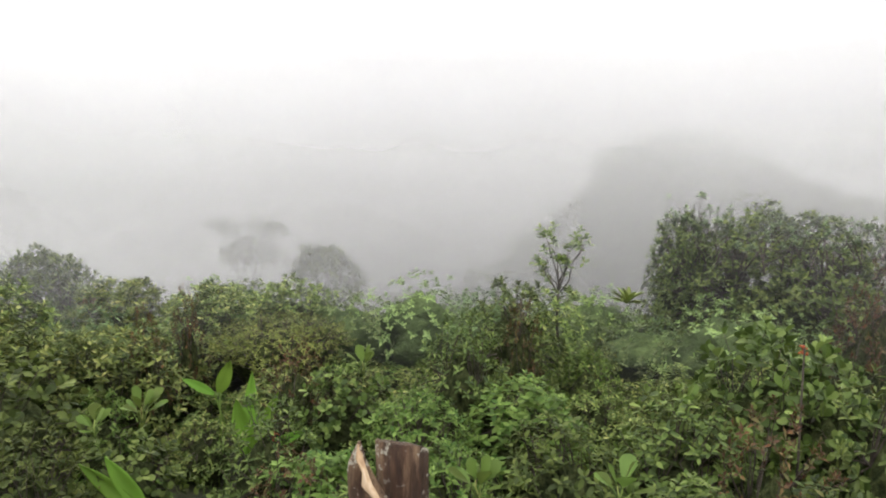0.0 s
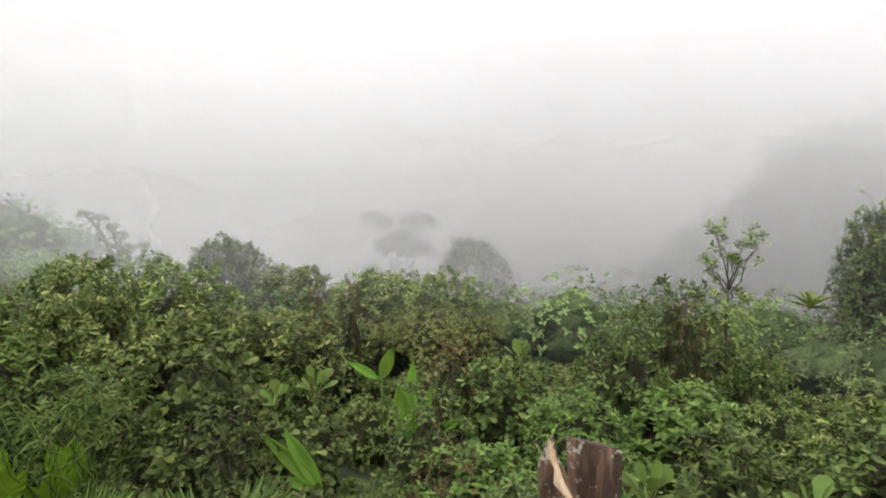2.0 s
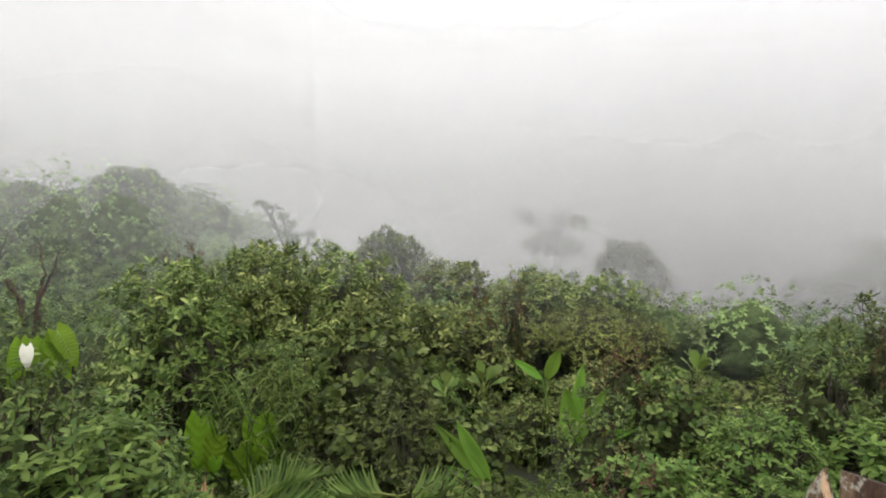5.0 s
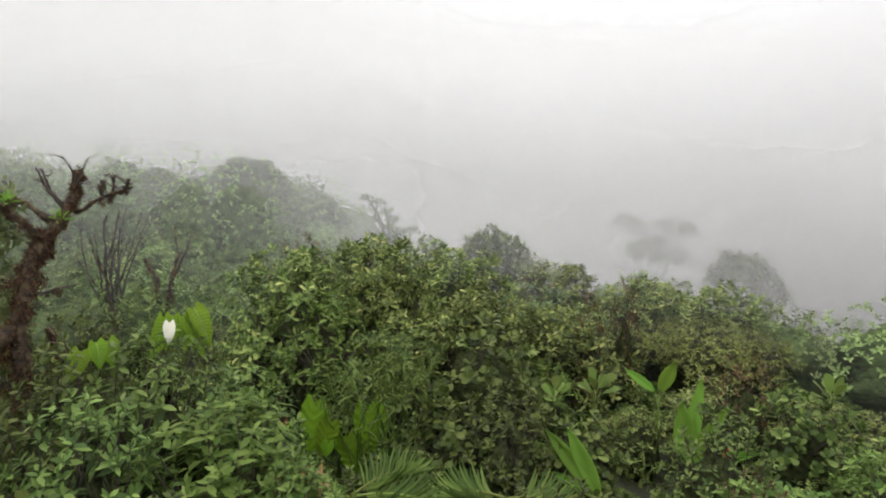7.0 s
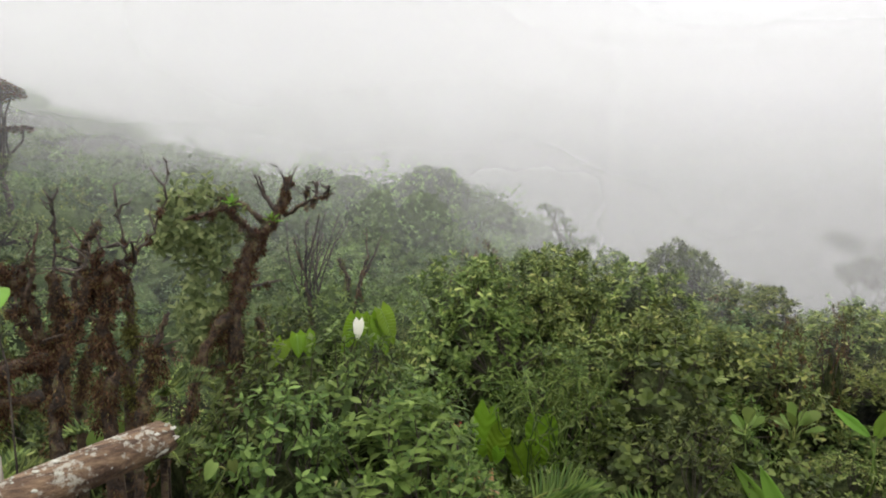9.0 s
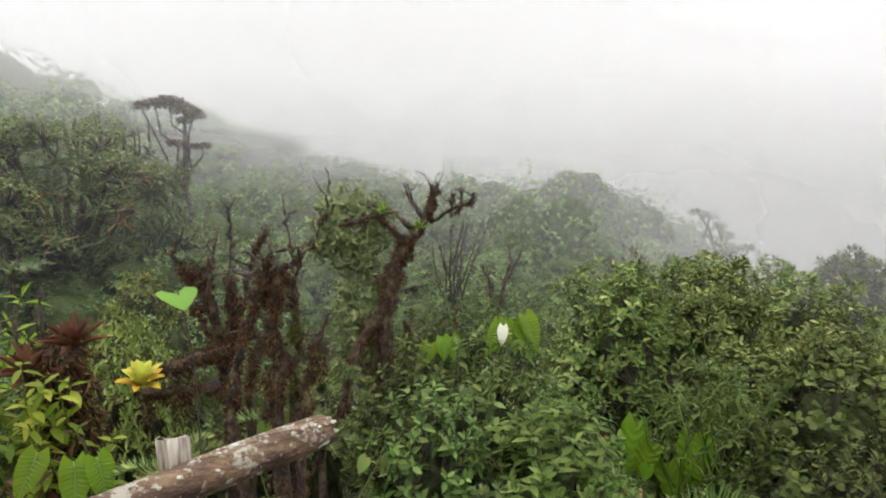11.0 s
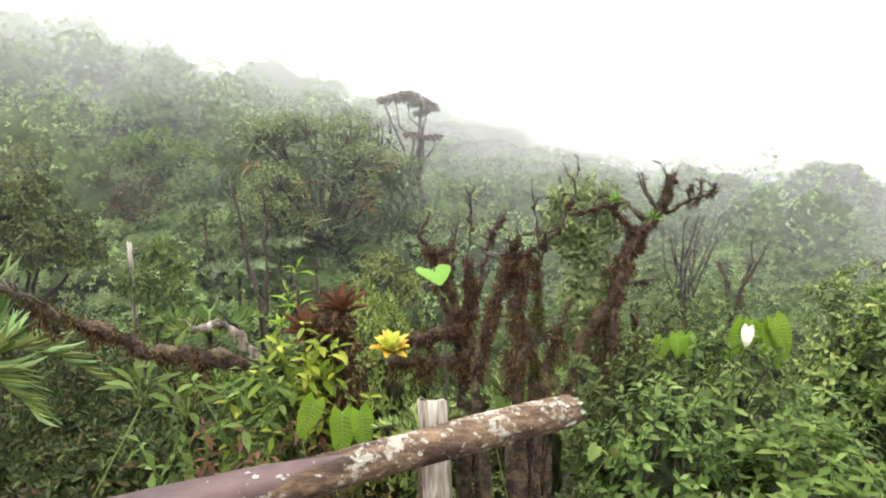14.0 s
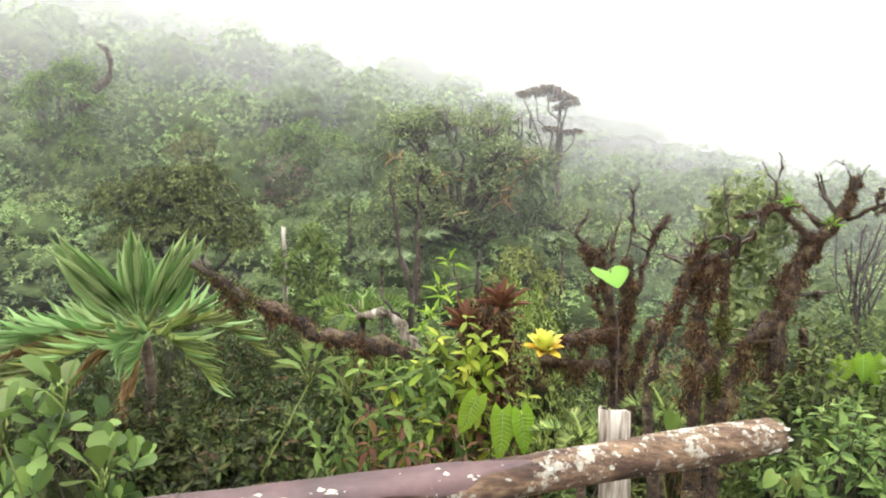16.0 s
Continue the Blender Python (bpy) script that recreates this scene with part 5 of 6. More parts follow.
def build_bare_sapling():
    thing = new("bare_sapling")
    thing.location = (-5.55, -0.9, float(ground_height(-5.55, -0.9)))
    mossy_limb(thing, [(-5.48, -1.09, 1.31), (-5.49, -1.06, 1.09), (-5.50, -1.01, 0.70), (-5.51, -0.92, 0.41), (-5.55, -0.9, -1.9)], 0.010, 0.03, 0)
    mossy_limb(thing, [(-5.71, -0.91, 1.27), (-5.72, -0.89, 1.03), (-5.70, -0.90, 0.76), (-5.58, -0.92, 0.2)], 0.010, 0.02, 0)
    return tagged(thing, "thin leafless dark sapling stems", "tree", group="mossy dead trees")


build_mossy_snag()
build_mossy_tree()
build_vine_tree()
build_twig_shrub()
build_bare_sapling()


def build_fern_stump():
    """The rotten stump and fallen limb overgrown with ferns, leaves and air plants."""
    thing = new("rotten_stump")
    thing.location = (-3.8, -0.45, float(ground_height(-3.8, -0.45)))
    mossy_limb(thing, [(-3.86, -0.36, 0.72), (-3.85, -0.38, 0.50), (-3.82, -0.42, 0.1), (-3.8, -0.45, -1.55)], 0.13, 0.22, 1100)
    mossy_limb(thing, [(-3.43, -1.61, 0.95), (-3.47, -1.49, 0.84), (-3.53, -1.33, 0.76), (-3.62, -1.19, 0.63), (-3.71, -0.99, 0.58), (-3.84, -0.6, 0.45)], 0.042, 0.075, 420)
    mossy_limb(thing, [(-3.38, -1.68, 1.02), (-3.43, -1.58, 0.93), (-3.48, -1.45, 0.82)], 0.03, 0.03, 90, moss=MOSS_GREEN)
    mossy_limb(thing, [(-3.74, -1.02, 0.70), (-3.77, -0.93, 0.71), (-3.78, -0.86, 0.71), (-3.79, -0.80, 0.63), (-3.80, -0.72, 0.50)], 0.022, 0.03, 0, wood=PALEWOOD)
    mossy_limb(thing, [(-3.75, -0.88, 0.78), (-3.78, -0.80, 0.66), (-3.8, -0.7, 0.5)], 0.012, 0.02, 10)
    mossy_limb(thing, [(-3.9, -0.55, 0.95), (-3.9, -0.52, 0.8), (-3.86, -0.45, 0.55)], 0.008, 0.02, 10)
    mossy_limb(thing, [(-3.95, -0.42, 1.0), (-3.92, -0.42, 0.85), (-3.87, -0.40, 0.6)], 0.006, 0.015, 0)
    return tagged(thing, "rotten mossy stump with a broken side limb", "stump")


build_fern_stump()


# ---- air plants and large-leaved plants ----
def ribbed_blade(soup, foot, along, facing, length, width, ribs=7, heart=True, curl=0.25, veins=None, pleat=0.045):
    """A large leaf blade with a sunken midrib and side veins that pleat it, lobed at its foot."""
    d, f = unit(along), unit(facing)
    side = unit(np.cross(d, f))
    f = np.cross(side, d)
    n, m = (6 * ribs + 1 if pleat > 0.05 else 13), 9
    v = []
    for i in range(n):
        t = i / (n - 1)
        w = width * 0.5 * (max(1 - ((t - 0.30) / 0.72) ** 2, 0.0) ** 0.95 if t > 0.30 else 0.55 + 0.45 * math.sin(t / 0.30 * math.pi / 2))
        for j in range(m):
            u = j / (m - 1) * 2 - 1
            back = 0.16 * (abs(u) ** 1.3) * (1 - t) if heart else 0.0
            vein = pleat * math.sin((t * ribs + abs(u) * 1.1) * 2 * math.pi)
            v.append(np.asarray(foot) + d * length * (t - back) + side * u * w + f * (0.28 * abs(u) * w + vein * length * 0.5 * abs(u) - curl * length * t * t))
    soup.add(v, [(i * m + j, i * m + j + 1, (i + 1) * m + j + 1, (i + 1) * m + j) for i in range(n - 1) for j in range(m - 1)])
    if veins is not None:
        mid = [v[i * m + m // 2] + f * 0.003 for i in range(n)]
        tube(veins, mid, np.linspace(0.0045, 0.001, n), 4)
        for i in range(1, n - 3):
            for e in (0, m - 1):
                line = [v[i * m + m // 2], v[min(i + 1, n - 1) * m + (m // 2 + e) // 2], v[min(i + 2, n - 1) * m + e]]
                tube(veins, [q + f * 0.003 for q in line], (0.0025, 0.0018, 0.001), 3)


def leaf_plant(kind, x, y, z, seed, shape, material, count, length, width, label, stalk=0.25, open_=(0.5, 1.1), face=(1, 0, 0.3), category="plant", foot=None, stalk_material=None, upright=False):
    """A plant of single large leaves on stalks, each leaf a part; it roots at foot, or in the ground below."""
    r = np.random.default_rng(seed)
    thing = new(kind)
    base = np.array([x, y, float(ground_height(x, y)) if foot is None else foot])
    thing.location = base - [0, 0, 0.02]
    heart = np.array([0, 0, z - base[2]])
    face = unit(face)
    across = unit(np.cross(face, [0, 0, 1.0]))
    b = Soup()
    if heart[2] > 0.12:
        tube(b, limb((0, 0, -0.05), heart - [0, 0, 0.05], 5, 0.07, r=r), np.array((1.0, 0.9, 0.8, 0.7, 0.7)) * min(0.010, 0.003 + length * 0.018), 6)
    for i in range(count):
        a = i * 2.4 + r.normal(0, 0.3)
        o = open_[0] + (open_[1] - open_[0]) * i / max(count - 1, 1)
        s = Soup()
        if shape is HEART:
            u = (i + 0.5) / count * 2 - 1 + r.normal(0, 0.1)
            f = heart + across * u * stalk * 1.3 + face * stalk * r.uniform(0.2, 0.7) + np.array([0, 0, stalk * r.uniform(-0.5, 0.6)])
            d = unit(across * u * 0.5 + np.array([0, 0, 0.9 if upright else -1.0]) + face * 0.25 + r.normal(0, 0.12, 3))
            k = r.uniform(0.75, 1.1)
            veins = Soup() if length > 0.2 else None
            ribbed_blade(s, f, d, unit(face + [0, 0, 0.45] + r.normal(0, 0.15, 3)), length * k, width * k, curl=0.18, veins=veins)
        else:
            d = unit(np.array([math.cos(a) * math.sin(o), math.sin(a) * math.sin(o), math.cos(o)]) + face * 0.12)
            f = heart + d * stalk * r.uniform(0.6, 1.2)
            leaves(s, shape, [f], [d], unit(np.array([-math.cos(a), -math.sin(a), 0.9]) + face * 0.4), length * r.uniform(0.7, 1.1), width * r.uniform(0.8, 1.1))
        tube(b, limb(heart - [0, 0, 0.06], f, 4, 0.05, r=r), (0.006, 0.005, 0.004, 0.003), 5)
        blade = part("leaf", s, material, thing)
        if shape is HEART and veins:
            part("vein", veins, VEIN, blade, "pale raised leaf veins")
    part("stalk", b, stalk_material or GREEN, thing)
    return tagged(thing, label, category)


def bromeliad(x, y, z, seed, material, count, length, width, label, spread=(0.3, 1.35), tilt=(0.2, 0, 1)):
    """A rosette of stiff strap leaves seated on a limb or stump."""
    r = np.random.default_rng(seed)
    thing = new("bromeliad")
    thing.location = (x, y, z)
    axis = unit(tilt)
    a = unit(np.cross(axis, [0.31, 0.77, 0.55]))
    b = np.cross(axis, a)
    for k in range(count):
        o = spread[0] + (spread[1] - spread[0]) * k / (count - 1)
        w = k * 2.4
        out = a * math.cos(w) + b * math.sin(w)
        s = Soup()
        leaves(s, BROM, [-axis * 0.02], [axis * math.cos(o) + out * math.sin(o)], axis * math.sin(o) - out * math.cos(o), length * r.uniform(0.85, 1.1), width)
        part("leaf", s, AMBER if material is YELLOW and k > 13 else material, thing)
    return tagged(thing, label, "bromeliad")


bromeliad(-4.39, -0.02, 0.34, 71, YELLOW, 22, 0.155, 0.06, "bright yellow bromeliad rosette on a mossy limb", (0.15, 1.25), (0.22, -0.05, 1))
bromeliad(-3.84, -0.30, 0.74, 72, RUST, 18, 0.17, 0.032, "dark red bromeliad seated on the rotten stump", (0.2, 1.1))
bromeliad(-3.80, -0.48, 0.64, 73, RUST, 18, 0.17, 0.032, "brownish red bromeliad seated on the rotten stump", (0.2, 1.2))
bromeliad(-3.70, -0.62, 0.52, 74, OLIVE, 10, 0.15, 0.03, "olive bromeliad on the rotten stump's limb")
bromeliad(2.09, 7.20, -0.02, 75, OLIVE, 14, 0.22, 0.06, "yellow-green bromeliad among the dark shrubs")
bromeliad(-6.04, 2.45, 0.93, 76, SPEAR, 10, 0.11, 0.025, "small green bromeliad on the mossy vine tree")
bromeliad(-5.98, 2.06, 1.10, 77, SPEAR, 10, 0.11, 0.025, "small green bromeliad on the mossy vine tree")


# shrubs of the near left, with fresh broad leaves
for sx, sy, st, sw, k in ((-4.35, 2.10, 0.44, 1.0, 1), (-3.95, 1.65, 0.22, 0.9, 1), (-3.50, 2.1, 0.18, 1.1, 0), (-3.05, 2.2, -0.08, 0.9, 2), (-3.35, 1.45, -0.12, 0.9, 3), (-4.75, 1.75, 0.30, 0.9, 1), (-4.2, 2.75, 0.0, 1.0, 1), (-4.4, 1.2, -0.35, 0.8, 3), (-2.95, 1.6, -0.35, 0.7, 3)):
    plant(NEAR_KINDS[k], sx, sy, st, sw, 1.52 if k == 2 else 1.88)
for sx, sy, st, sw, k in ((2.25, 3.45, 0.34, 1.1, 3), (1.75, 3.3, 0.02, 0.9, 3), (2.85, 3.2, 0.28, 1.1, 3), (1.35, 3.25, -0.12, 0.85, 1), (2.4, 2.6, 0.12, 0.9, 3), (1.9, 2.75, -0.05, 0.8, 1), (0.55, 3.1, -0.30, 0.8, 1), (-0.45, 3.5, -0.3, 0.9, 1)):
    plant(NEAR_KINDS[k], sx, sy, st, sw, 1.52 if k == 2 else 1.88)
for sx, sy, st, sw, k in ((0.0, 4.15, -0.22, 0.9, 2), (-0.95, 4.3, -0.28, 0.9, 0), (0.85, 4.2, -0.15, 0.9, 1), (-0.2, 5.1, -0.2, 1.0, 2), (1.7, 4.1, 0.0, 0.9, 1), (-1.3, 3.6, -0.35, 0.8, 2), (0.7, 5.4, -0.12, 1.0, 0)):
    plant(NEAR_KINDS[k], sx, sy, st, sw, 1.52 if k == 2 else 1.88)
# the taller mass of shrubs beyond the vine tree
TALL = [make_shrub("tall_shrub", 83, MID, GREEN, 0.112, 0.054, 360, 7, height=2.1, radius=0.85, low=0.3, flat=0.8, lump=0.27, label="tall uneven green shrub with leafy outline", gap=0.3),
        make_shrub("tall_shrub", 84, MID, FRESH, 0.108, 0.052, 330, 7, height=2.1, radius=0.85, low=0.3, flat=0.8, lump=0.3, label="tall uneven shrub with bright green shoots", gap=0.3),
        make_tree("tall_shrub", 85, crown(86, 36, 0.78, 0.60, 1.98, 0.17), GREEN, 0.10, 0.05, 420, "tall open green shrub with leafy shoots", trunk=0.035, spread=(0.3, 1.5), category="shrub", per=7)]
for tall_shrub in TALL:
    tagged(tall_shrub, group="mountain shrubs")
for sx, sy, st, sw, k in ((-5.75, 4.6, 0.46, 0.9, 0), (-5.4, 5.55, 0.60, 0.9, 0), (-4.7, 5.2, 0.28, 0.9, 2), (-4.1, 5.9, 0.10, 1.0, 0), (-6.3, 5.6, 0.50, 0.9, 2), (-4.9, 6.6, 0.40, 1.0, 0), (-6.5, 6.9, 0.35, 1.0, 0), (-3.4, 6.6, -0.10, 1.0, 0), (-3.1, 8.5, -0.05, 1.0, 0), (-2.2, 9.2, -0.10, 1.0, 0), (-4.6, 9.2, -0.12, 1.0, 0), (-7.6, 9.6, 0.0, 1.1, 0), (-8.2, 8.2, 0.35, 1.0, 2), (-5.6, 10.6, -0.35, 1.1, 0), (-3.4, 10.4, -0.4, 1.1, 0), (-5.1, 4.5, 0.10, 0.8, 1), (-4.2, 4.9, 0.05, 0.8, 0)):
    plant(TALL[k], sx, sy, st, sw, 2.12)
plant(make_shrub("shrub", 81, LANCE, OLIVE, 0.06, 0.022, 760, 7, flat=0.4, height=1.4, radius=0.95, low=0.45, label="flat-topped shrub of fine yellow-green foliage"), -2.1, 7.95, -0.40, 1.0)
plant(make_shrub("shrub", 82, MID, LIMEBUSH, 0.075, 0.036, 420, 7, height=1.4, radius=0.62, low=0.3, lump=0.2, label="small-leaved pale yellow-green shrub"), -5.57, 0.01, 0.52, 0.68)

# white-flowered climber above the near shrubs
leaf_plant("arum", -4.44, 2.42, 0.40, 91, HEART, LIME, 5, 0.27, 0.16, "bright green arum with heart-shaped leaves", stalk=0.10)
thing = new("spathe_flower")
thing.location = (-4.34, 2.29, 0.34)
s = Soup()
ribbed_blade(s, (0.12, -0.06, 0.10), (0.1, -0.15, -0.9), (0.8, -0.6, 0.3), 0.14, 0.075, ribs=3)
part("spathe", s, WHITE, thing)
s = Soup()
tube(s, [(0.06, -0.03, 0.05), (0.03, -0.01, -0.1), (0.0, 0.0, -0.4), (0, 0, -1.75)], (0.004, 0.005, 0.006, 0.008), 5)
part("stalk", s, FRESH, thing)
tagged(thing, "white papery spathe flower on a green stalk", "flower")
leaf_plant("arum", -4.71, 1.98, 0.27, 92, HEART, LIME, 3, 0.22, 0.15, "bright green arum with heart-shaped leaves", stalk=0.10)
# heart-leaved plants by the rail
leaf_plant("arum", -3.42, -0.33, 0.44, 93, HEART, LIME, 3, 0.24, 0.135, "arum with large glowing green heart-shaped leaves", stalk=0.12, face=(1, 0.35, 0.2))
leaf_plant("arum", -3.38, 0.50, 0.44, 94, HEART, FRESH, 2, 0.10, 0.075, "arum with green heart-shaped leaves by the rail", stalk=0.07, face=(1, -0.6, 0.3))
thing = new("heart_leaf")
hx, hy, hz = (-3.17, 0.1, 1.04)
thing.location = (hx, hy, float(ground_height(hx, hy)) - 0.02)
s, rise = Soup(), hz - thing.location.z
ribbed_blade(s, (-0.05, -0.02, rise + 0.02), (0.92, 0.15, -0.16), (0.05, -0.05, 1.0), 0.13, 0.15, ribs=3, curl=0.15, pleat=0.02)
part("leaf", s, SPEAR, thing)
s = Soup()
tube(s, limb((0, 0, -0.05), (-0.03, -0.01, rise + 0.03), 7, 0.02), np.linspace(0.006, 0.003, 7), 5)
part("stalk", s, TWIG, thing)
tagged(thing, "single heart-shaped green leaf on a thin stalk", "plant")
leaf_plant("arum", -3.44, 0.40, 0.30, 96, HEART, GREEN, 2, 0.09, 0.07, "young arum with rounded green leaves", stalk=0.05)
leaf_plant("arum", -3.5, 1.02, 0.10, 97, HEART, GREEN, 2, 0.09, 0.07, "arum with green heart-shaped leaves in the shrubs", stalk=0.07, face=(1, -0.8, 0.3))


def leafy_herb(x, y, z, seed, material, shoots, length, width, label, reach=0.2, spread=(0.5, 1.5), shape=OVATE):
    """A soft herb: arching stems, each with leaves to both sides."""
    r = np.random.default_rng(seed)
    thing = new("herb")
    g = float(ground_height(x, y))
    thing.location = (x, y, g - 0.02)
    b, s = Soup(), Soup()
    for i in range(shoots):
        tip = np.array([r.normal(0, reach), r.normal(0, reach), z - g + r.normal(0, 0.09)])
        p = limb((r.normal(0, 0.05), r.normal(0, 0.05), -0.04), tip, 7, 0.04, r=r)
        tube(b, p, np.linspace(0.008, 0.003, 7), 5)
        rosettes(s, shape, np.stack([p[-1], (p[-1] + p[-2]) / 2, p[-2]]), np.array([[0.2, 0, 1.0]] * 3), 5, length, width, spread, r)
    tagged(part("stem", b, FRESH, thing), kind="stuff")
    part("foliage", s, material, thing)
    return tagged(thing, label, "plant")


plant(make_shrub("shrub", 85, ROUND, LEAFY, 0.135, 0.088, 46, 6, height=1.5, radius=0.48, low=0.4, label="shrub with big glossy oval leaves"), -2.95, -1.95, 0.15, 1.0, 1.52)
plant(make_shrub("shrub", 86, ROUND, LEAFY, 0.12, 0.08, 60, 6, height=1.5, radius=0.5, low=0.4, label="shrub with big glossy oval leaves"), -3.3, -2.35, 0.50, 1.0, 1.52)
plant(make_shrub("shrub", 87, OVATE, SHADE, 0.08, 0.04, 200, 7, height=1.5, radius=0.6, low=0.4, label="leafy undergrowth shrub with shade put into its leaf colour"), -3.75, -1.85, -0.25, 1.0, 1.52)
plant(make_shrub("shrub", 88, LANCE, RUSSET, 0.10, 0.03, 120, 6, height=1.5, radius=0.4, low=0.4, label="low withered brown undergrowth shrub"), -3.35, -1.55, -0.1, 0.8, 1.52)
leafy_herb(-3.62, -0.42, 0.56, 110, GOLD, 11, 0.11, 0.05, "leafy herb with yellow-green drooping leaves", 0.10, (0.9, 2.2))
leafy_herb(-3.60, -0.72, 0.46, 111, FRESH, 10, 0.11, 0.046, "leafy herb with olive drooping leaves", 0.12, (0.9, 2.2))
leafy_herb(-3.56, -0.60, 0.34, 101, GOLD, 8, 0.10, 0.045, "leafy herb with yellow-green drooping leaves", 0.12, (1.0, 2.2))
leafy_herb(-3.66, -0.55, 0.54, 102, GOLD, 8, 0.11, 0.048, "leafy herb with olive drooping leaves", 0.09, (0.9, 2.1))
leafy_herb(-3.52, -0.48, 0.24, 112, RUSSET, 16, 0.11, 0.03, "withered brown fern growth below the stump", 0.14, (0.9, 2.4), LANCE)
leafy_herb(-3.54, -0.66, 0.30, 114, RUST, 8, 0.10, 0.035, "withered rust-brown leaves hanging on the stump", 0.16, (0.9, 2.4), LANCE)
leafy_herb(-3.60, -0.90, 0.36, 115, LEAFY, 9, 0.11, 0.04, "green leaves growing below the mossy limb", 0.15, (0.9, 2.4), LANCE)
leafy_herb(-3.46, -0.80, 0.04, 113, DRY, 12, 0.20, 0.014, "dry straw-coloured hanging leaves", 0.18, (1.2, 2.6), LANCE)
leafy_herb(-3.44, -0.52, 0.02, 116, DRY, 9, 0.20, 0.012, "dry straw-coloured hanging leaves", 0.10, (1.4, 2.6), LANCE)
leafy_herb(-3.40, -0.62, 0.10, 106, SHADE, 10, 0.11, 0.04, "leafy herb below the stump, leaf colour darkened for shade", 0.15)
for i, (hx, hy, hz) in enumerate(((-3.72, -1.26, 0.42), (-3.68, -1.05, 0.34), (-3.95, -1.19, 0.45))):
    leaf_plant("fingered_plant", hx, hy, hz, 240 + i, OVATE, FRESH, 9, 0.17, 0.055, "plant with fans of long light green leaves", stalk=0.06, open_=(0.3, 1.5), face=(0.8, 0.3, 0.5))
leafy_herb(-5.16, -0.62, 0.60, 108, LIME, 2, 0.20, 0.05, "star-shaped rosette of lime-green leaves", 0.03, (0.7, 1.4), LANCE)


# ---- palms ----
def frond(soup_leaf, soup_rib, foot, along, length, leaflets, leaf_len, leaf_wide, r, droop=0.5, dry=None, rake=0.0, shape=STRAP):
    """A feather frond: an arching rib with leaflets to both sides."""
    n = 12
    along = unit(along)
    t = np.linspace(0, 1, n)[:, None]
    p = np.asarray(foot, float) + along * length * t + np.array([0, 0, -1.0]) * droop * length * t ** 2.2
    tube(soup_rib, p, np.linspace(0.011, 0.003, n), 5)
    for i in range(leaflets):
        q = 0.18 + 0.82 * i / (leaflets - 1)
        c = np.array([np.interp(q, t[:, 0], p[:, k]) for k in range(3)])
        d = unit(np.array([np.interp(min(q + 0.05, 1), t[:, 0], p[:, k]) for k in range(3)]) - np.array([np.interp(q - 0.05, t[:, 0], p[:, k]) for k in range(3)]))
        side = unit(np.cross(d, [0, 0, 1.0]))
        L = leaf_len * (0.55 + 0.45 * math.sin(math.pi * min(q * 1.15, 1))) * r.uniform(0.85, 1.1)
        for k in (-1, 1):
            w = unit(side * k * (0.8 - 0.55 * rake) + d * (0.45 + 0.5 * q + rake) + np.array([0, 0, r.normal(0.05, 0.1)]))
            leaves(dry if dry is not None and r.random() < 0.75 else soup_leaf, shape, [c], [w], np.cross(w, d) * -k + np.array([0, 0, 0.4]), L, leaf_wide)


def pleated_fan(soup, rib, foot, along, across, length, blades, spread, width, r):
    """A young frond still half folded: narrow blades side by side, joined low down and free at their tips."""
    d, side = unit(along), unit(across)
    out = np.cross(side, d)
    tube(rib, [np.asarray(foot), np.asarray(foot) + d * length * 0.55], (0.010, 0.004), 5)
    for k in range(blades):
        u = k / (blades - 1) * 2 - 1
        start = np.asarray(foot) + d * length * (0.10 + 0.22 * (1 - abs(u))) + side * u * 0.03
        way = unit(d + side * u * spread + out * r.normal(0, 0.05))
        far = length * (0.92 - 0.30 * (1 - abs(u)) - 0.25 * abs(u) ** 2) * r.uniform(0.9, 1.08)
        leaves(soup, BLADE, [start], [way], out + side * (0.6 if k % 2 else -0.6), far, width)


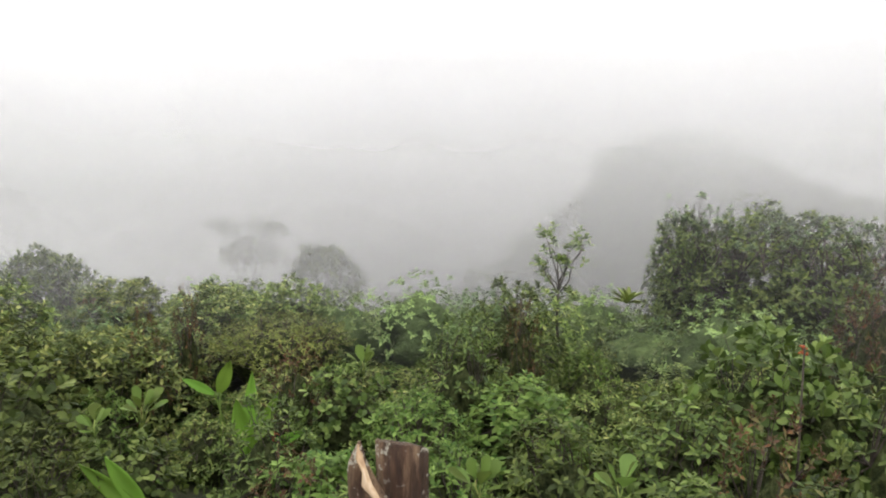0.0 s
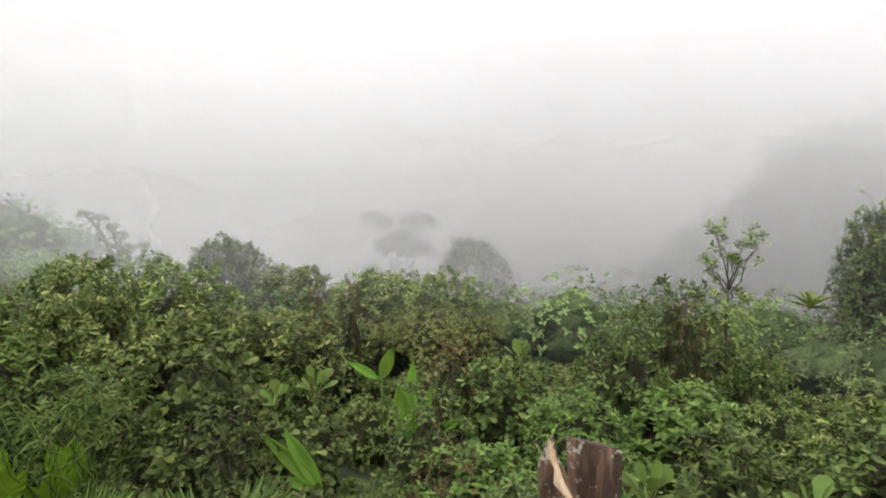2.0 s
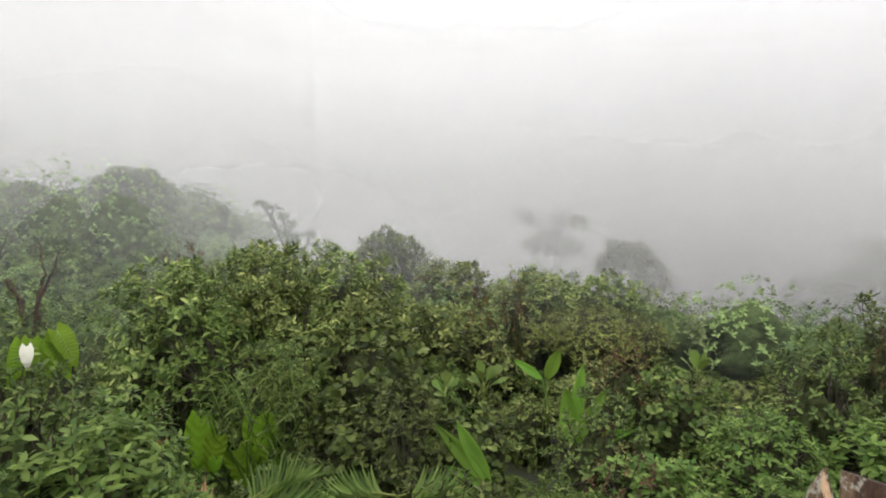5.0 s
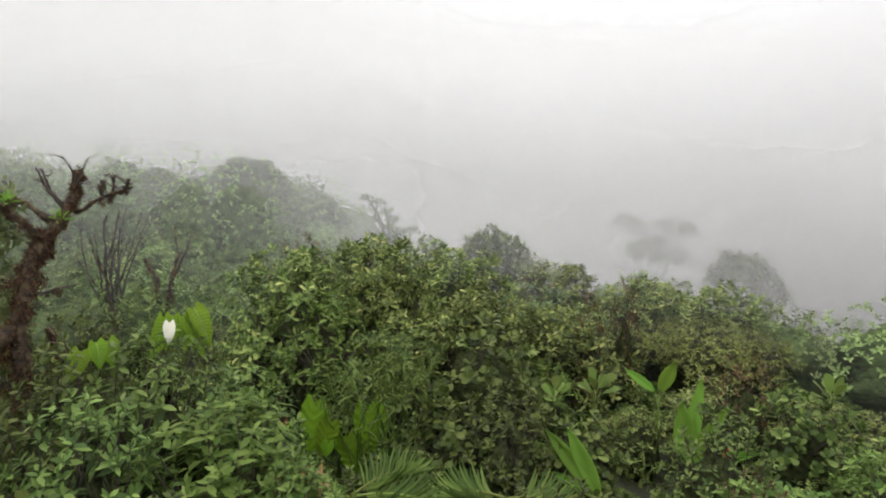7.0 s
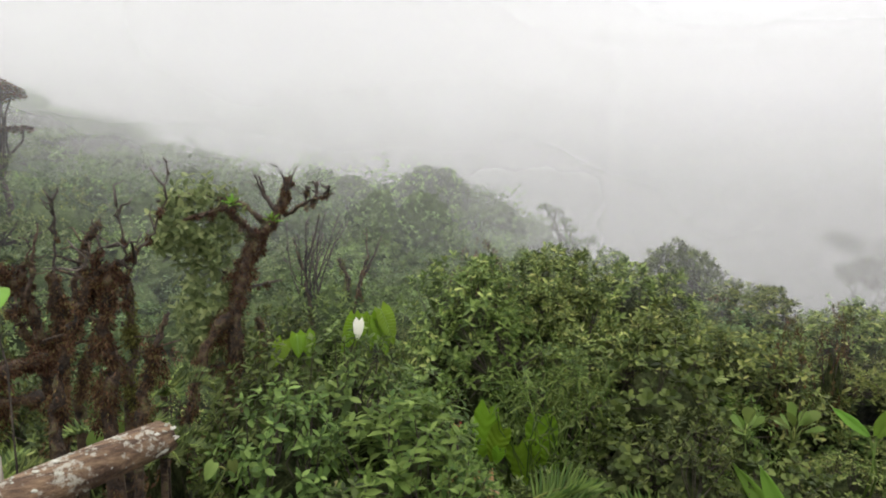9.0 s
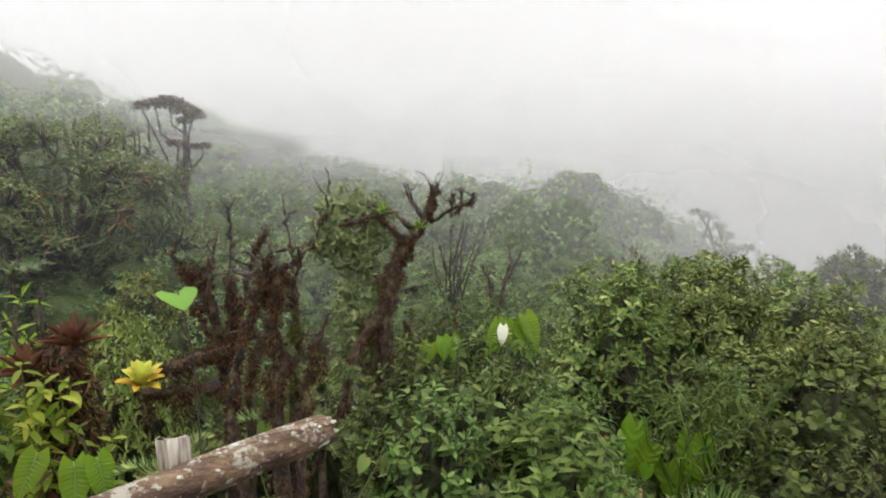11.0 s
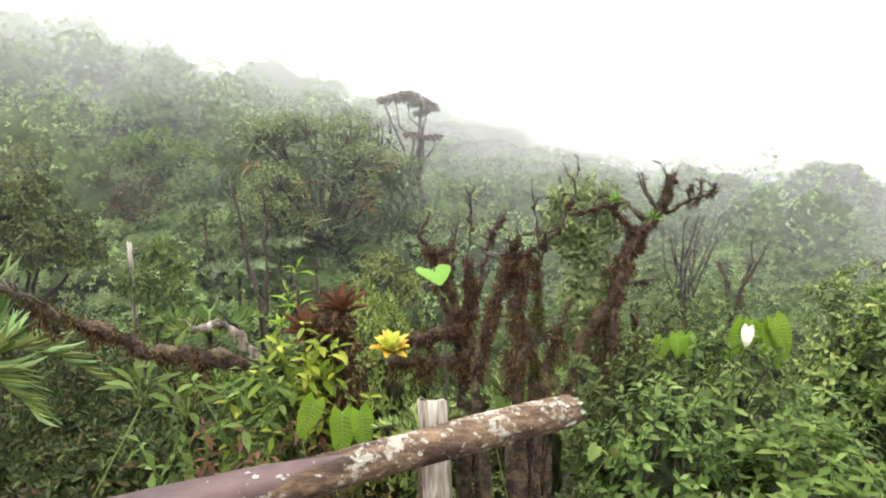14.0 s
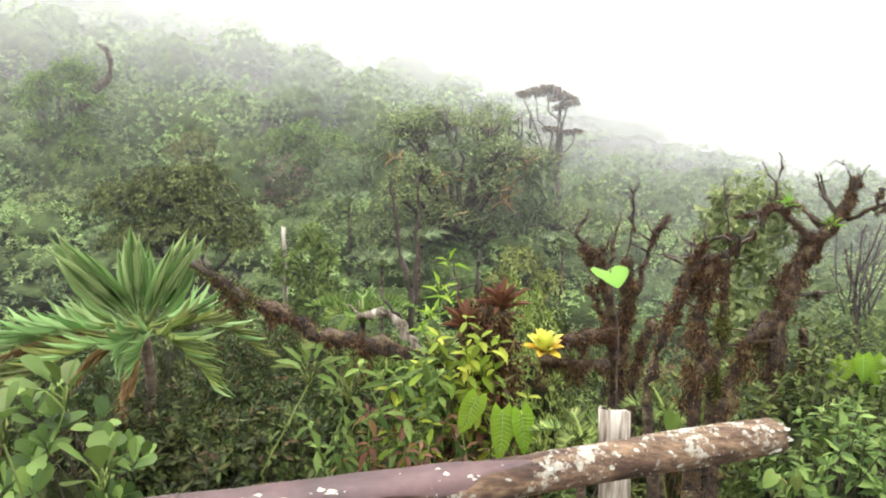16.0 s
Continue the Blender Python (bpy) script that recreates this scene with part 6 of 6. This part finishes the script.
def build_palm():
    """The low palm: pleated young fronds standing up, feathered fronds arching to the sides, dead ones hanging on a thin leaning trunk."""
    r = np.random.default_rng(111)
    x, y = -4.36, -2.44
    g = float(ground_height(x, y))
    thing = new("palm")
    thing.location = (x, y, g - 0.03)
    h = 0.43 - g
    left, near = np.array([0.47, -0.88, 0.0]), np.array([0.88, 0.47, 0.0])
    up = np.array([0, 0, 1.0])
    top = np.array([0, 0, h])
    s = Soup()
    trunk = limb(-left * 0.13 + [0, 0, -0.1], top - up * 0.05, 9, 0.012, r=r)
    tube(s, trunk, np.linspace(0.034, 0.030, 9), 9, 0.08, r)
    part("trunk", s, PALEBARK, thing, "thin ringed brown palm trunk")
    for lean, tall, wide in ((0.76, 0.78, 0.09), (0.06, 0.66, 0.13), (-0.55, 0.72, 0.13)):
        green, rib = Soup(), Soup()
        d = unit(up + left * lean + near * r.normal(0.05, 0.1))
        pleated_fan(green, rib, top, d, np.cross(d, near), tall, 10, wide * 1.25, 0.024, r)
        f = tagged(part("frond", green, PALM, thing, "upright pleated young frond"), kind="stuff")
        part("rib", rib, OLIVE, f)
    for i, (lean, fore, lift, far, drop) in enumerate(((1.0, 0.1, 0.38, 1.0, 0.42), (1.0, -0.3, 0.16, 1.05, 0.35), (1.0, 0.45, 0.12, 0.95, 0.40), (0.8, -0.7, 0.4, 0.8, 0.45), (-1.0, 0.1, 0.42, 0.72, 0.62), (-0.7, 0.7, 0.25, 0.5, 0.7), (0.35, 1.0, 0.45, 0.28, 0.7), (-0.8, -0.6, 0.4, 0.7, 0.5))):
        green, rib, dry = Soup(), Soup(), Soup()
        frond(green, rib, top, left * lean + near * fore + up * lift, far, 15, 0.30, 0.017, r, drop, rake=0.45, dry=dry if i in (2, 4, 5) else None)
        f = tagged(part("frond", green, PALM, thing), kind="stuff")
        if dry.n:
            part("withered_edge", dry, OLIVE, f, "yellowing drooping leaflets")
        part("rib", rib, OLIVE, f)
    for lean, fore, lift, far, drop in ((0.9, 0.3, 0.1, 0.42, 0.55), (0.35, 0.5, -0.3, 0.45, 1.5), (0.25, 0.2, -0.5, 0.55, 1.3), (1.0, 0.0, 0.25, 0.8, 0.3)):
        dead, rib = Soup(), Soup()
        frond(dead, rib, top - up * 0.05, left * lean + near * fore + up * lift, far, 16, 0.20, 0.016, r, drop, rake=0.9)
        f = part("dead_frond", dead, DRY, thing, "hanging straw-coloured dead frond")
        part("rib", rib, DRY, f)
    return tagged(thing, "small palm with feathered green and withered fronds", "palm")


build_palm()


def palm_seedling(x, y, seed, rays, length, label, lean=(0, 0, 1), browned=False, material=None):
    r = np.random.default_rng(seed)
    thing = new("palm_seedling")
    thing.location = (x, y, float(ground_height(x, y)) - 0.02)
    top = -0.62 - thing.location.z
    s = Soup()
    tube(s, limb((0, 0, -0.03), (0, 0, top), 5, 0.02, r=r), (0.02, 0.02, 0.018, 0.016, 0.015), 6)
    part("stem", s, FRESH, thing)
    for dx, dy, dz in rays:
        green, rib, dry = Soup(), Soup(), Soup()
        frond(green, rib, (0, 0, top), (dx, dy, dz), length, 20, 0.24, 0.022, r, 0.35, dry if browned and dy < 0 else None)
        f = part("frond", green, material or FRESH, thing)
        part("rib", rib, OLIVE, f)
        if dry.n:
            part("withered_tip", dry, DRY, f, "orange-brown withered leaflets")
    return tagged(thing, label, "palm")


palm_seedling(-3.15, 2.75, 121, ((-0.7, -0.5, 0.38), (0.75, 0.5, 0.25), (0.2, 0.7, 0.3)), 0.62, "young palm with arching partly browned fronds", browned=True)
palm_seedling(-2.35, 3.35, 122, ((-0.7, -0.4, 0.25), (0.75, 0.35, 0.25)), 0.5, "young palm with arching feathered green fronds")


def spear_plant(x, y, z, seed, blades, label, foot=None):
    """Pleated spear leaves rising from the shrubs: direction, length and width for each blade."""
    r = np.random.default_rng(seed)
    thing = new("spear_leaf_plant")
    g = float(ground_height(x, y))
    thing.location = (x, y, g - 0.02)
    b = Soup()
    for dx, dy, dz, length, width in blades:
        d = unit((dx, dy, dz))
        f = np.array([0, 0, z - g]) + d * 0.04
        tube(b, limb((r.normal(0, 0.02), r.normal(0, 0.02), -0.05), f, 4, 0.02, r=r), (0.01, 0.01, 0.009, 0.008), 5)
        s = Soup()
        n, across = 9, 9
        side = unit(np.cross(d, [0.2, -1.0, 0.1]))
        out = np.cross(side, d)
        v = []
        for i in range(n):
            t = i / (n - 1)
            w = width * (math.sin(math.pi * min(0.06 + 0.94 * t, 1)) ** 0.75) * (1.0 - 0.25 * t)
            for j in range(across):
                u = j / (across - 1) * 2 - 1
                pleat = 0.045 * width * (1 if j % 2 else -1)
                v.append(f + d * length * t + side * u * w * 0.5 + out * (pleat + 0.22 * width * abs(u)) - np.array([0, 0, 0.1 * length * t * t]) * (1 - d[2]))
        s.add(v, [(i * across + j, i * across + j + 1, (i + 1) * across + j + 1, (i + 1) * across + j) for i in range(n - 1) for j in range(across - 1)])
        part("leaf", s, SPEAR, thing)
    part("stalk", b, FRESH, thing)
    return tagged(thing, label, "plant")


spear_plant(-1.72, 5.40, -1.0, 131, ((-0.14, 0, 1, 0.52, 0.20), (0.06, 0.1, 1, 0.74, 0.15), (0.42, 0, 0.9, 0.66, 0.13), (0.9, 0, 0.5, 0.6, 0.12)), "plant with tall pleated spear-shaped green leaves")
spear_plant(-2.0, 4.15, -0.85, 132, ((-0.75, 0, 0.7, 0.60, 0.14), (-0.45, 0, 0.75, 0.52, 0.15), (-0.9, 0, 0.25, 0.4, 0.09)), "plant with slanting pleated spear-shaped leaves")
spear_plant(-2.12, 5.85, -0.6, 133, ((0.35, 0, 0.9, 0.34, 0.15), (-0.7, 0, 0.4, 0.34, 0.10)), "plant with single broad upright green blades")

# big-leaved plants
def build_elephant_ear():
    """Huge pleated leaves hanging tip down from arching stalks."""
    thing = new("elephant_ear")
    x, y, z = (-4.1, 3.72, -0.67)
    g = float(ground_height(x, y))
    thing.location = (x, y, g - 0.02)
    face = unit((0.66, -0.75, 0.25))
    across = unit(np.cross(face, [0, 0, 1.0]))
    b = Soup()
    for u, lift, near, size, wide, twist in ((-0.24, 0.16, 0.0, 0.46, 0.22, 0.1), (-0.10, 0.02, 0.15, 0.30, 0.19, 0.35), (0.20, 0.13, 0.05, 0.46, 0.27, -0.08), (0.02, -0.12, 0.12, 0.34, 0.24, -0.3), (-0.12, -0.14, 0.22, 0.13, 0.11, 0.2), (0.26, -0.14, 0.1, 0.28, 0.16, -0.5)):
        foot = across * -u + face * near + np.array([0, 0, z - g + lift])
        s = Soup()
        ribbed_blade(s, foot, -np.array([0, 0, 1.0]) + across * twist + face * 0.2, face + across * twist * 0.6 + [0, 0, 0.2], size, wide, ribs=6, curl=0.12, pleat=0.11)
        part("leaf", s, LIME, thing)
        tube(b, limb((0, 0, -0.05), foot, 6, 0.04), np.linspace(0.016, 0.008, 6), 6)
    part("stalk", b, FRESH, thing)
    return tagged(thing, "elephant-ear plant with huge glossy ribbed leaves", "plant")


build_elephant_ear()
for i, (cx, cy, cz, k) in enumerate(((0.20, 3.38, -0.22, 7), (0.92, 3.15, -0.12, 7), (-2.36, 4.85, -0.38, 10), (-2.6, 4.6, -0.4, 8), (-0.75, 5.9, -0.35, 8), (1.75, 4.5, -0.2, 7), (-0.55, 2.95, -0.28, 7), (-2.9, -1.85, 0.28, 9), (-3.15, -2.15, 0.5, 9), (-2.85, -2.2, 0.5, 8))):
    leaf_plant("clusia", cx, cy, cz, 150 + i, ROUND, FRESH if i < 7 else LEAFY, k if i < 7 else k - 3, 0.16, 0.10, "sprig of thick round paddle-shaped green leaves", stalk=0.07, open_=(0.2, 1.2), face=(0.2, -0.4, 0.6), category="shrub")
leafy_herb(-3.83, 3.70, -0.15, 161, FRESH, 12, 0.15, 0.022, "feathery plant with narrow drooping leaf tips", 0.2, (0.7, 1.9), LANCE)


def fruit_spike(x, y, z, label):
    thing = new("fruit_spike")
    g = float(ground_height(x, y))
    thing.location = (x, y, g - 0.02)
    b, s = Soup(), Soup()
    tube(b, [(0, 0, -0.02), (0.02, 0, 0.5 * (z - g)), (0, 0, z - g)], (0.012, 0.009, 0.006), 5)
    for i in range(18):
        c = np.array([random.gauss(0, 0.014), random.gauss(0, 0.014), z - g - random.uniform(0, 0.09)])
        k = random.uniform(0.006, 0.011)
        v = [c + np.array(o) * k for o in ((1, 0, 0), (-1, 0, 0), (0, 1, 0), (0, -1, 0), (0, 0, 1), (0, 0, -1))]
        s.add(v, [(4, 0, 2), (4, 2, 1), (4, 1, 3), (4, 3, 0), (5, 2, 0), (5, 1, 2), (5, 3, 1), (5, 0, 3)])
    part("stalk", b, TWIG, thing)
    part("fruit", s, RED, thing, "cluster of small orange-red berries")
    return tagged(thing, label, "fruit")


fruit_spike(2.45, 4.25, 0.36, "spike of orange-red berries among green leaves")
fruit_spike(-1.35, 4.9, -0.55, "small orange-red flower head among green leaves")
fruit_spike(-3.75, 2.75, -0.25, "small orange-red flower head among green leaves")
split_post("boundary_post", -9.28, -3.05, 0.36, 0.035, (0.0, 0.0), "thin pale wooden stake standing in the scrub", PALEWOOD)


def fern(x, y, z, seed, count, length, label, material=None, foot=None):
    """A tuft of lacy fronds."""
    r = np.random.default_rng(seed)
    thing = new("fern")
    g = float(ground_height(x, y)) if foot is None else foot
    thing.location = (x, y, g - 0.02)
    for i in range(count):
        a = i * 2.4
        green, rib = Soup(), Soup()
        frond(green, rib, (0, 0, z - g - 0.1), (math.cos(a), math.sin(a), 0.9), length * r.uniform(0.8, 1.1), 18, length * 0.24, 0.012, r, 0.45)
        f = part("frond", green, material or FRESH, thing)
        part("rib", rib, OLIVE, f)
    s = Soup()
    tube(s, [(0, 0, -0.03), (0.01, 0, 0.5 * (z - g - 0.1)), (0, 0, z - g - 0.09)], (0.025, 0.022, 0.02), 6)
    part("stock", s, BARK, thing, "short dark fern stock")
    return tagged(thing, label, "fern")


fern(-3.35, 0.05, 0.38, 171, 7, 0.30, "light green lacy fern by the rail", GREEN)
fern(-4.3, -0.95, 0.30, 172, 8, 0.40, "light green fern behind the mossy limb")
fern(-4.1, 0.9, 0.0, 174, 7, 0.35, "green fern among the mossy trunks", DEEP)
fern(-4.3, 0.7, 0.1, 175, 7, 0.40, "green fern among the mossy trunks", DEEP)
fern(-4.75, 1.1, 0.1, 176, 7, 0.40, "green fern among the mossy trunks", DEEP)


# ---- more of the scrub ----
place_top(make_tree("lime_sapling", 181, [(0.0, 0.0, 1.75, 0.22, 0.2), (0.1, 0.25, 1.55, 0.22, 0.2), (0.0, -0.25, 1.5, 0.24, 0.2), (0.1, 0.1, 1.25, 0.3, 0.25), (0.1, -0.15, 1.0, 0.3, 0.25)], FRESH, 0.09, 0.05, 420, "slender sapling with bright yellow-green leaves", trunk=0.03), -8.9, -2.6, 0.55, 2.0)
place_top(make_tree("lime_sapling", 182, [(0.0, 0.0, 1.6, 0.3, 0.2), (0.1, 0.35, 1.4, 0.25, 0.2), (0.0, -0.3, 1.35, 0.28, 0.2)], OLIVE, 0.09, 0.045, 380, "slender sapling with pale yellow-green leaves", trunk=0.03), -9.6, 0.2, 0.2, 1.85)
place_top(make_tree("light_tree", 183, crown(183, 26, 0.9, 0.5, 2.6, 0.34), FRESH, 0.11, 0.05, 220, "light yellow-green tree on the hillside", trunk=0.05), -14.96, -9.65, 3.43, 3.0)
place_top(make_tree("light_tree", 184, crown(184, 9, 1.0, 1.0, 2.0, 0.5), FRESH, 0.13, 0.06, 120, "light green tree on the hillside", trunk=0.07), -17.5, -4.9, 2.3, 2.5)
place_top(make_tree("light_tree", 185, crown(185, 9, 1.1, 1.0, 2.0, 0.5), OLIVE, 0.13, 0.06, 120, "light yellow-green tree on the hillside", trunk=0.07), -16.0, -6.9, 1.9, 2.5)
for bx, by, bt, bw in ((0.85, 6.95, -0.12, 0.6), (-3.0, 6.4, -0.12, 0.5), (4.5, 6.7, 0.3, 0.9), (-15.0, -4.8, 1.0, 2.0), (-2.9, 7.2, -0.06, 0.5), (-5.3, 1.2, 0.0, 0.8)):
    plant(SHRUB_KINDS[6], bx, by, bt, bw)
BIG_ROUND = make_shrub("shrub", 191, ROUND, LEAFY, 0.115, 0.078, 105, 6, height=1.6, radius=0.7, low=0.35, gap=0.15, label="shrub with big round paddle-shaped leaves")
for bx, by, bt, bw in ((-3.55, 5.05, 0.12, 1.0), (-2.35, 4.5, -0.32, 0.7), (-3.1, 4.0, -0.28, 0.8), (2.0, 4.6, 0.0, 0.9), (-0.9, 5.8, -0.22, 0.7), (2.9, 4.5, 0.2, 0.8)):
    plant(BIG_ROUND, bx, by, bt, bw, 1.62)
for i, (fx, fy, fz, fl) in enumerate(((-12.6, -2.8, 0.5, 0.6), (-8.6, -1.6, 0.1, 0.6), (-10.6, -1.3, 0.1, 0.6), (-11.2, 1.0, 0.0, 0.6), (-5.2, -1.25, 0.36, 0.5), (-16.5, -3.2, 1.2, 1.1))):
    fern(fx, fy, fz, 200 + i, 9, fl, "pale green tree fern tuft in the scrub", PALE_GREEN if i < 4 else FRESH)
leafy_herb(-3.62, 3.72, -0.02, 211, FRESH, 14, 0.16, 0.024, "feathery plant with narrow drooping leaf tips", 0.16, (0.8, 2.0), LANCE)
UNDER = [make_shrub("shrub", 221, MID, SHADE, 0.07, 0.034, 330, 7, height=1.5, radius=0.6, low=0.2, lump=0.2, gap=0.15, label="small-leaved undergrowth shrub, leaf colour darkened for shade"),
         make_shrub("shrub", 222, MID, DEEP, 0.075, 0.034, 300, 7, height=1.5, radius=0.6, low=0.2, lump=0.25, gap=0.3, label="low green undergrowth shrub with small leaves")]
for i, (sx, sy, st) in enumerate(((-5.1, -2.53, -0.06), (-4.95, -2.1, -0.04), (-4.77, -1.72, -0.04), (-4.47, -2.22, -0.13), (-4.31, -1.83, -0.12), (-4.1, -1.52, -0.08), (-3.89, -1.8, -0.13), (-4.05, -2.17, -0.16), (-4.44, -1.41, -0.02), (-4.09, -2.52, -0.12), (-5.76, -2.21, -0.14), (-6.01, -2.7, -0.18), (-5.49, -1.76, -0.17), (-4.61, -3.01, -0.14), (-4.7, -3.4, 0.05), (-4.98, -1.3, -0.06))):
    plant(UNDER[i % 5 == 3], sx, sy, st, 0.95, 1.52)
for sx, sy, st, sw in ((-3.95, -1.5, 0.05, 0.75), (-3.6, -1.35, -0.15, 0.7), (-4.15, -1.95, 0.0, 0.8), (-3.35, -1.75, -0.25, 0.7), (-4.5, -1.3, 0.05, 0.8)):
    plant(SHRUB_KINDS[5], sx, sy, st, sw)
for sx, sy, st in ((1.84, 6.02, -0.08), (1.66, 6.59, -0.2), (2.03, 5.53, 0.02), (2.26, 7.04, -0.12), (1.15, 7.1, -0.3), (0.73, 7.57, -0.37)):
    plant(SHRUB_KINDS[0], sx, sy, st, 1.0)
for sx, sy, st, sw, k in ((-1.65, 7.1, -0.5, 0.9, 4), (-2.3, 7.2, -0.45, 0.9, 0), (-1.2, 7.6, -0.35, 0.9, 1), (-1.35, 5.2, -0.42, 0.9, 0), (-1.0, 5.9, -0.32, 0.9, 2), (-1.6, 6.2, -0.32, 0.9, 1), (-0.9, 4.7, -0.42, 0.8, 8), (-1.9, 6.9, -0.32, 0.9, 0)):
    plant(SHRUB_KINDS[k], sx, sy, st, sw)
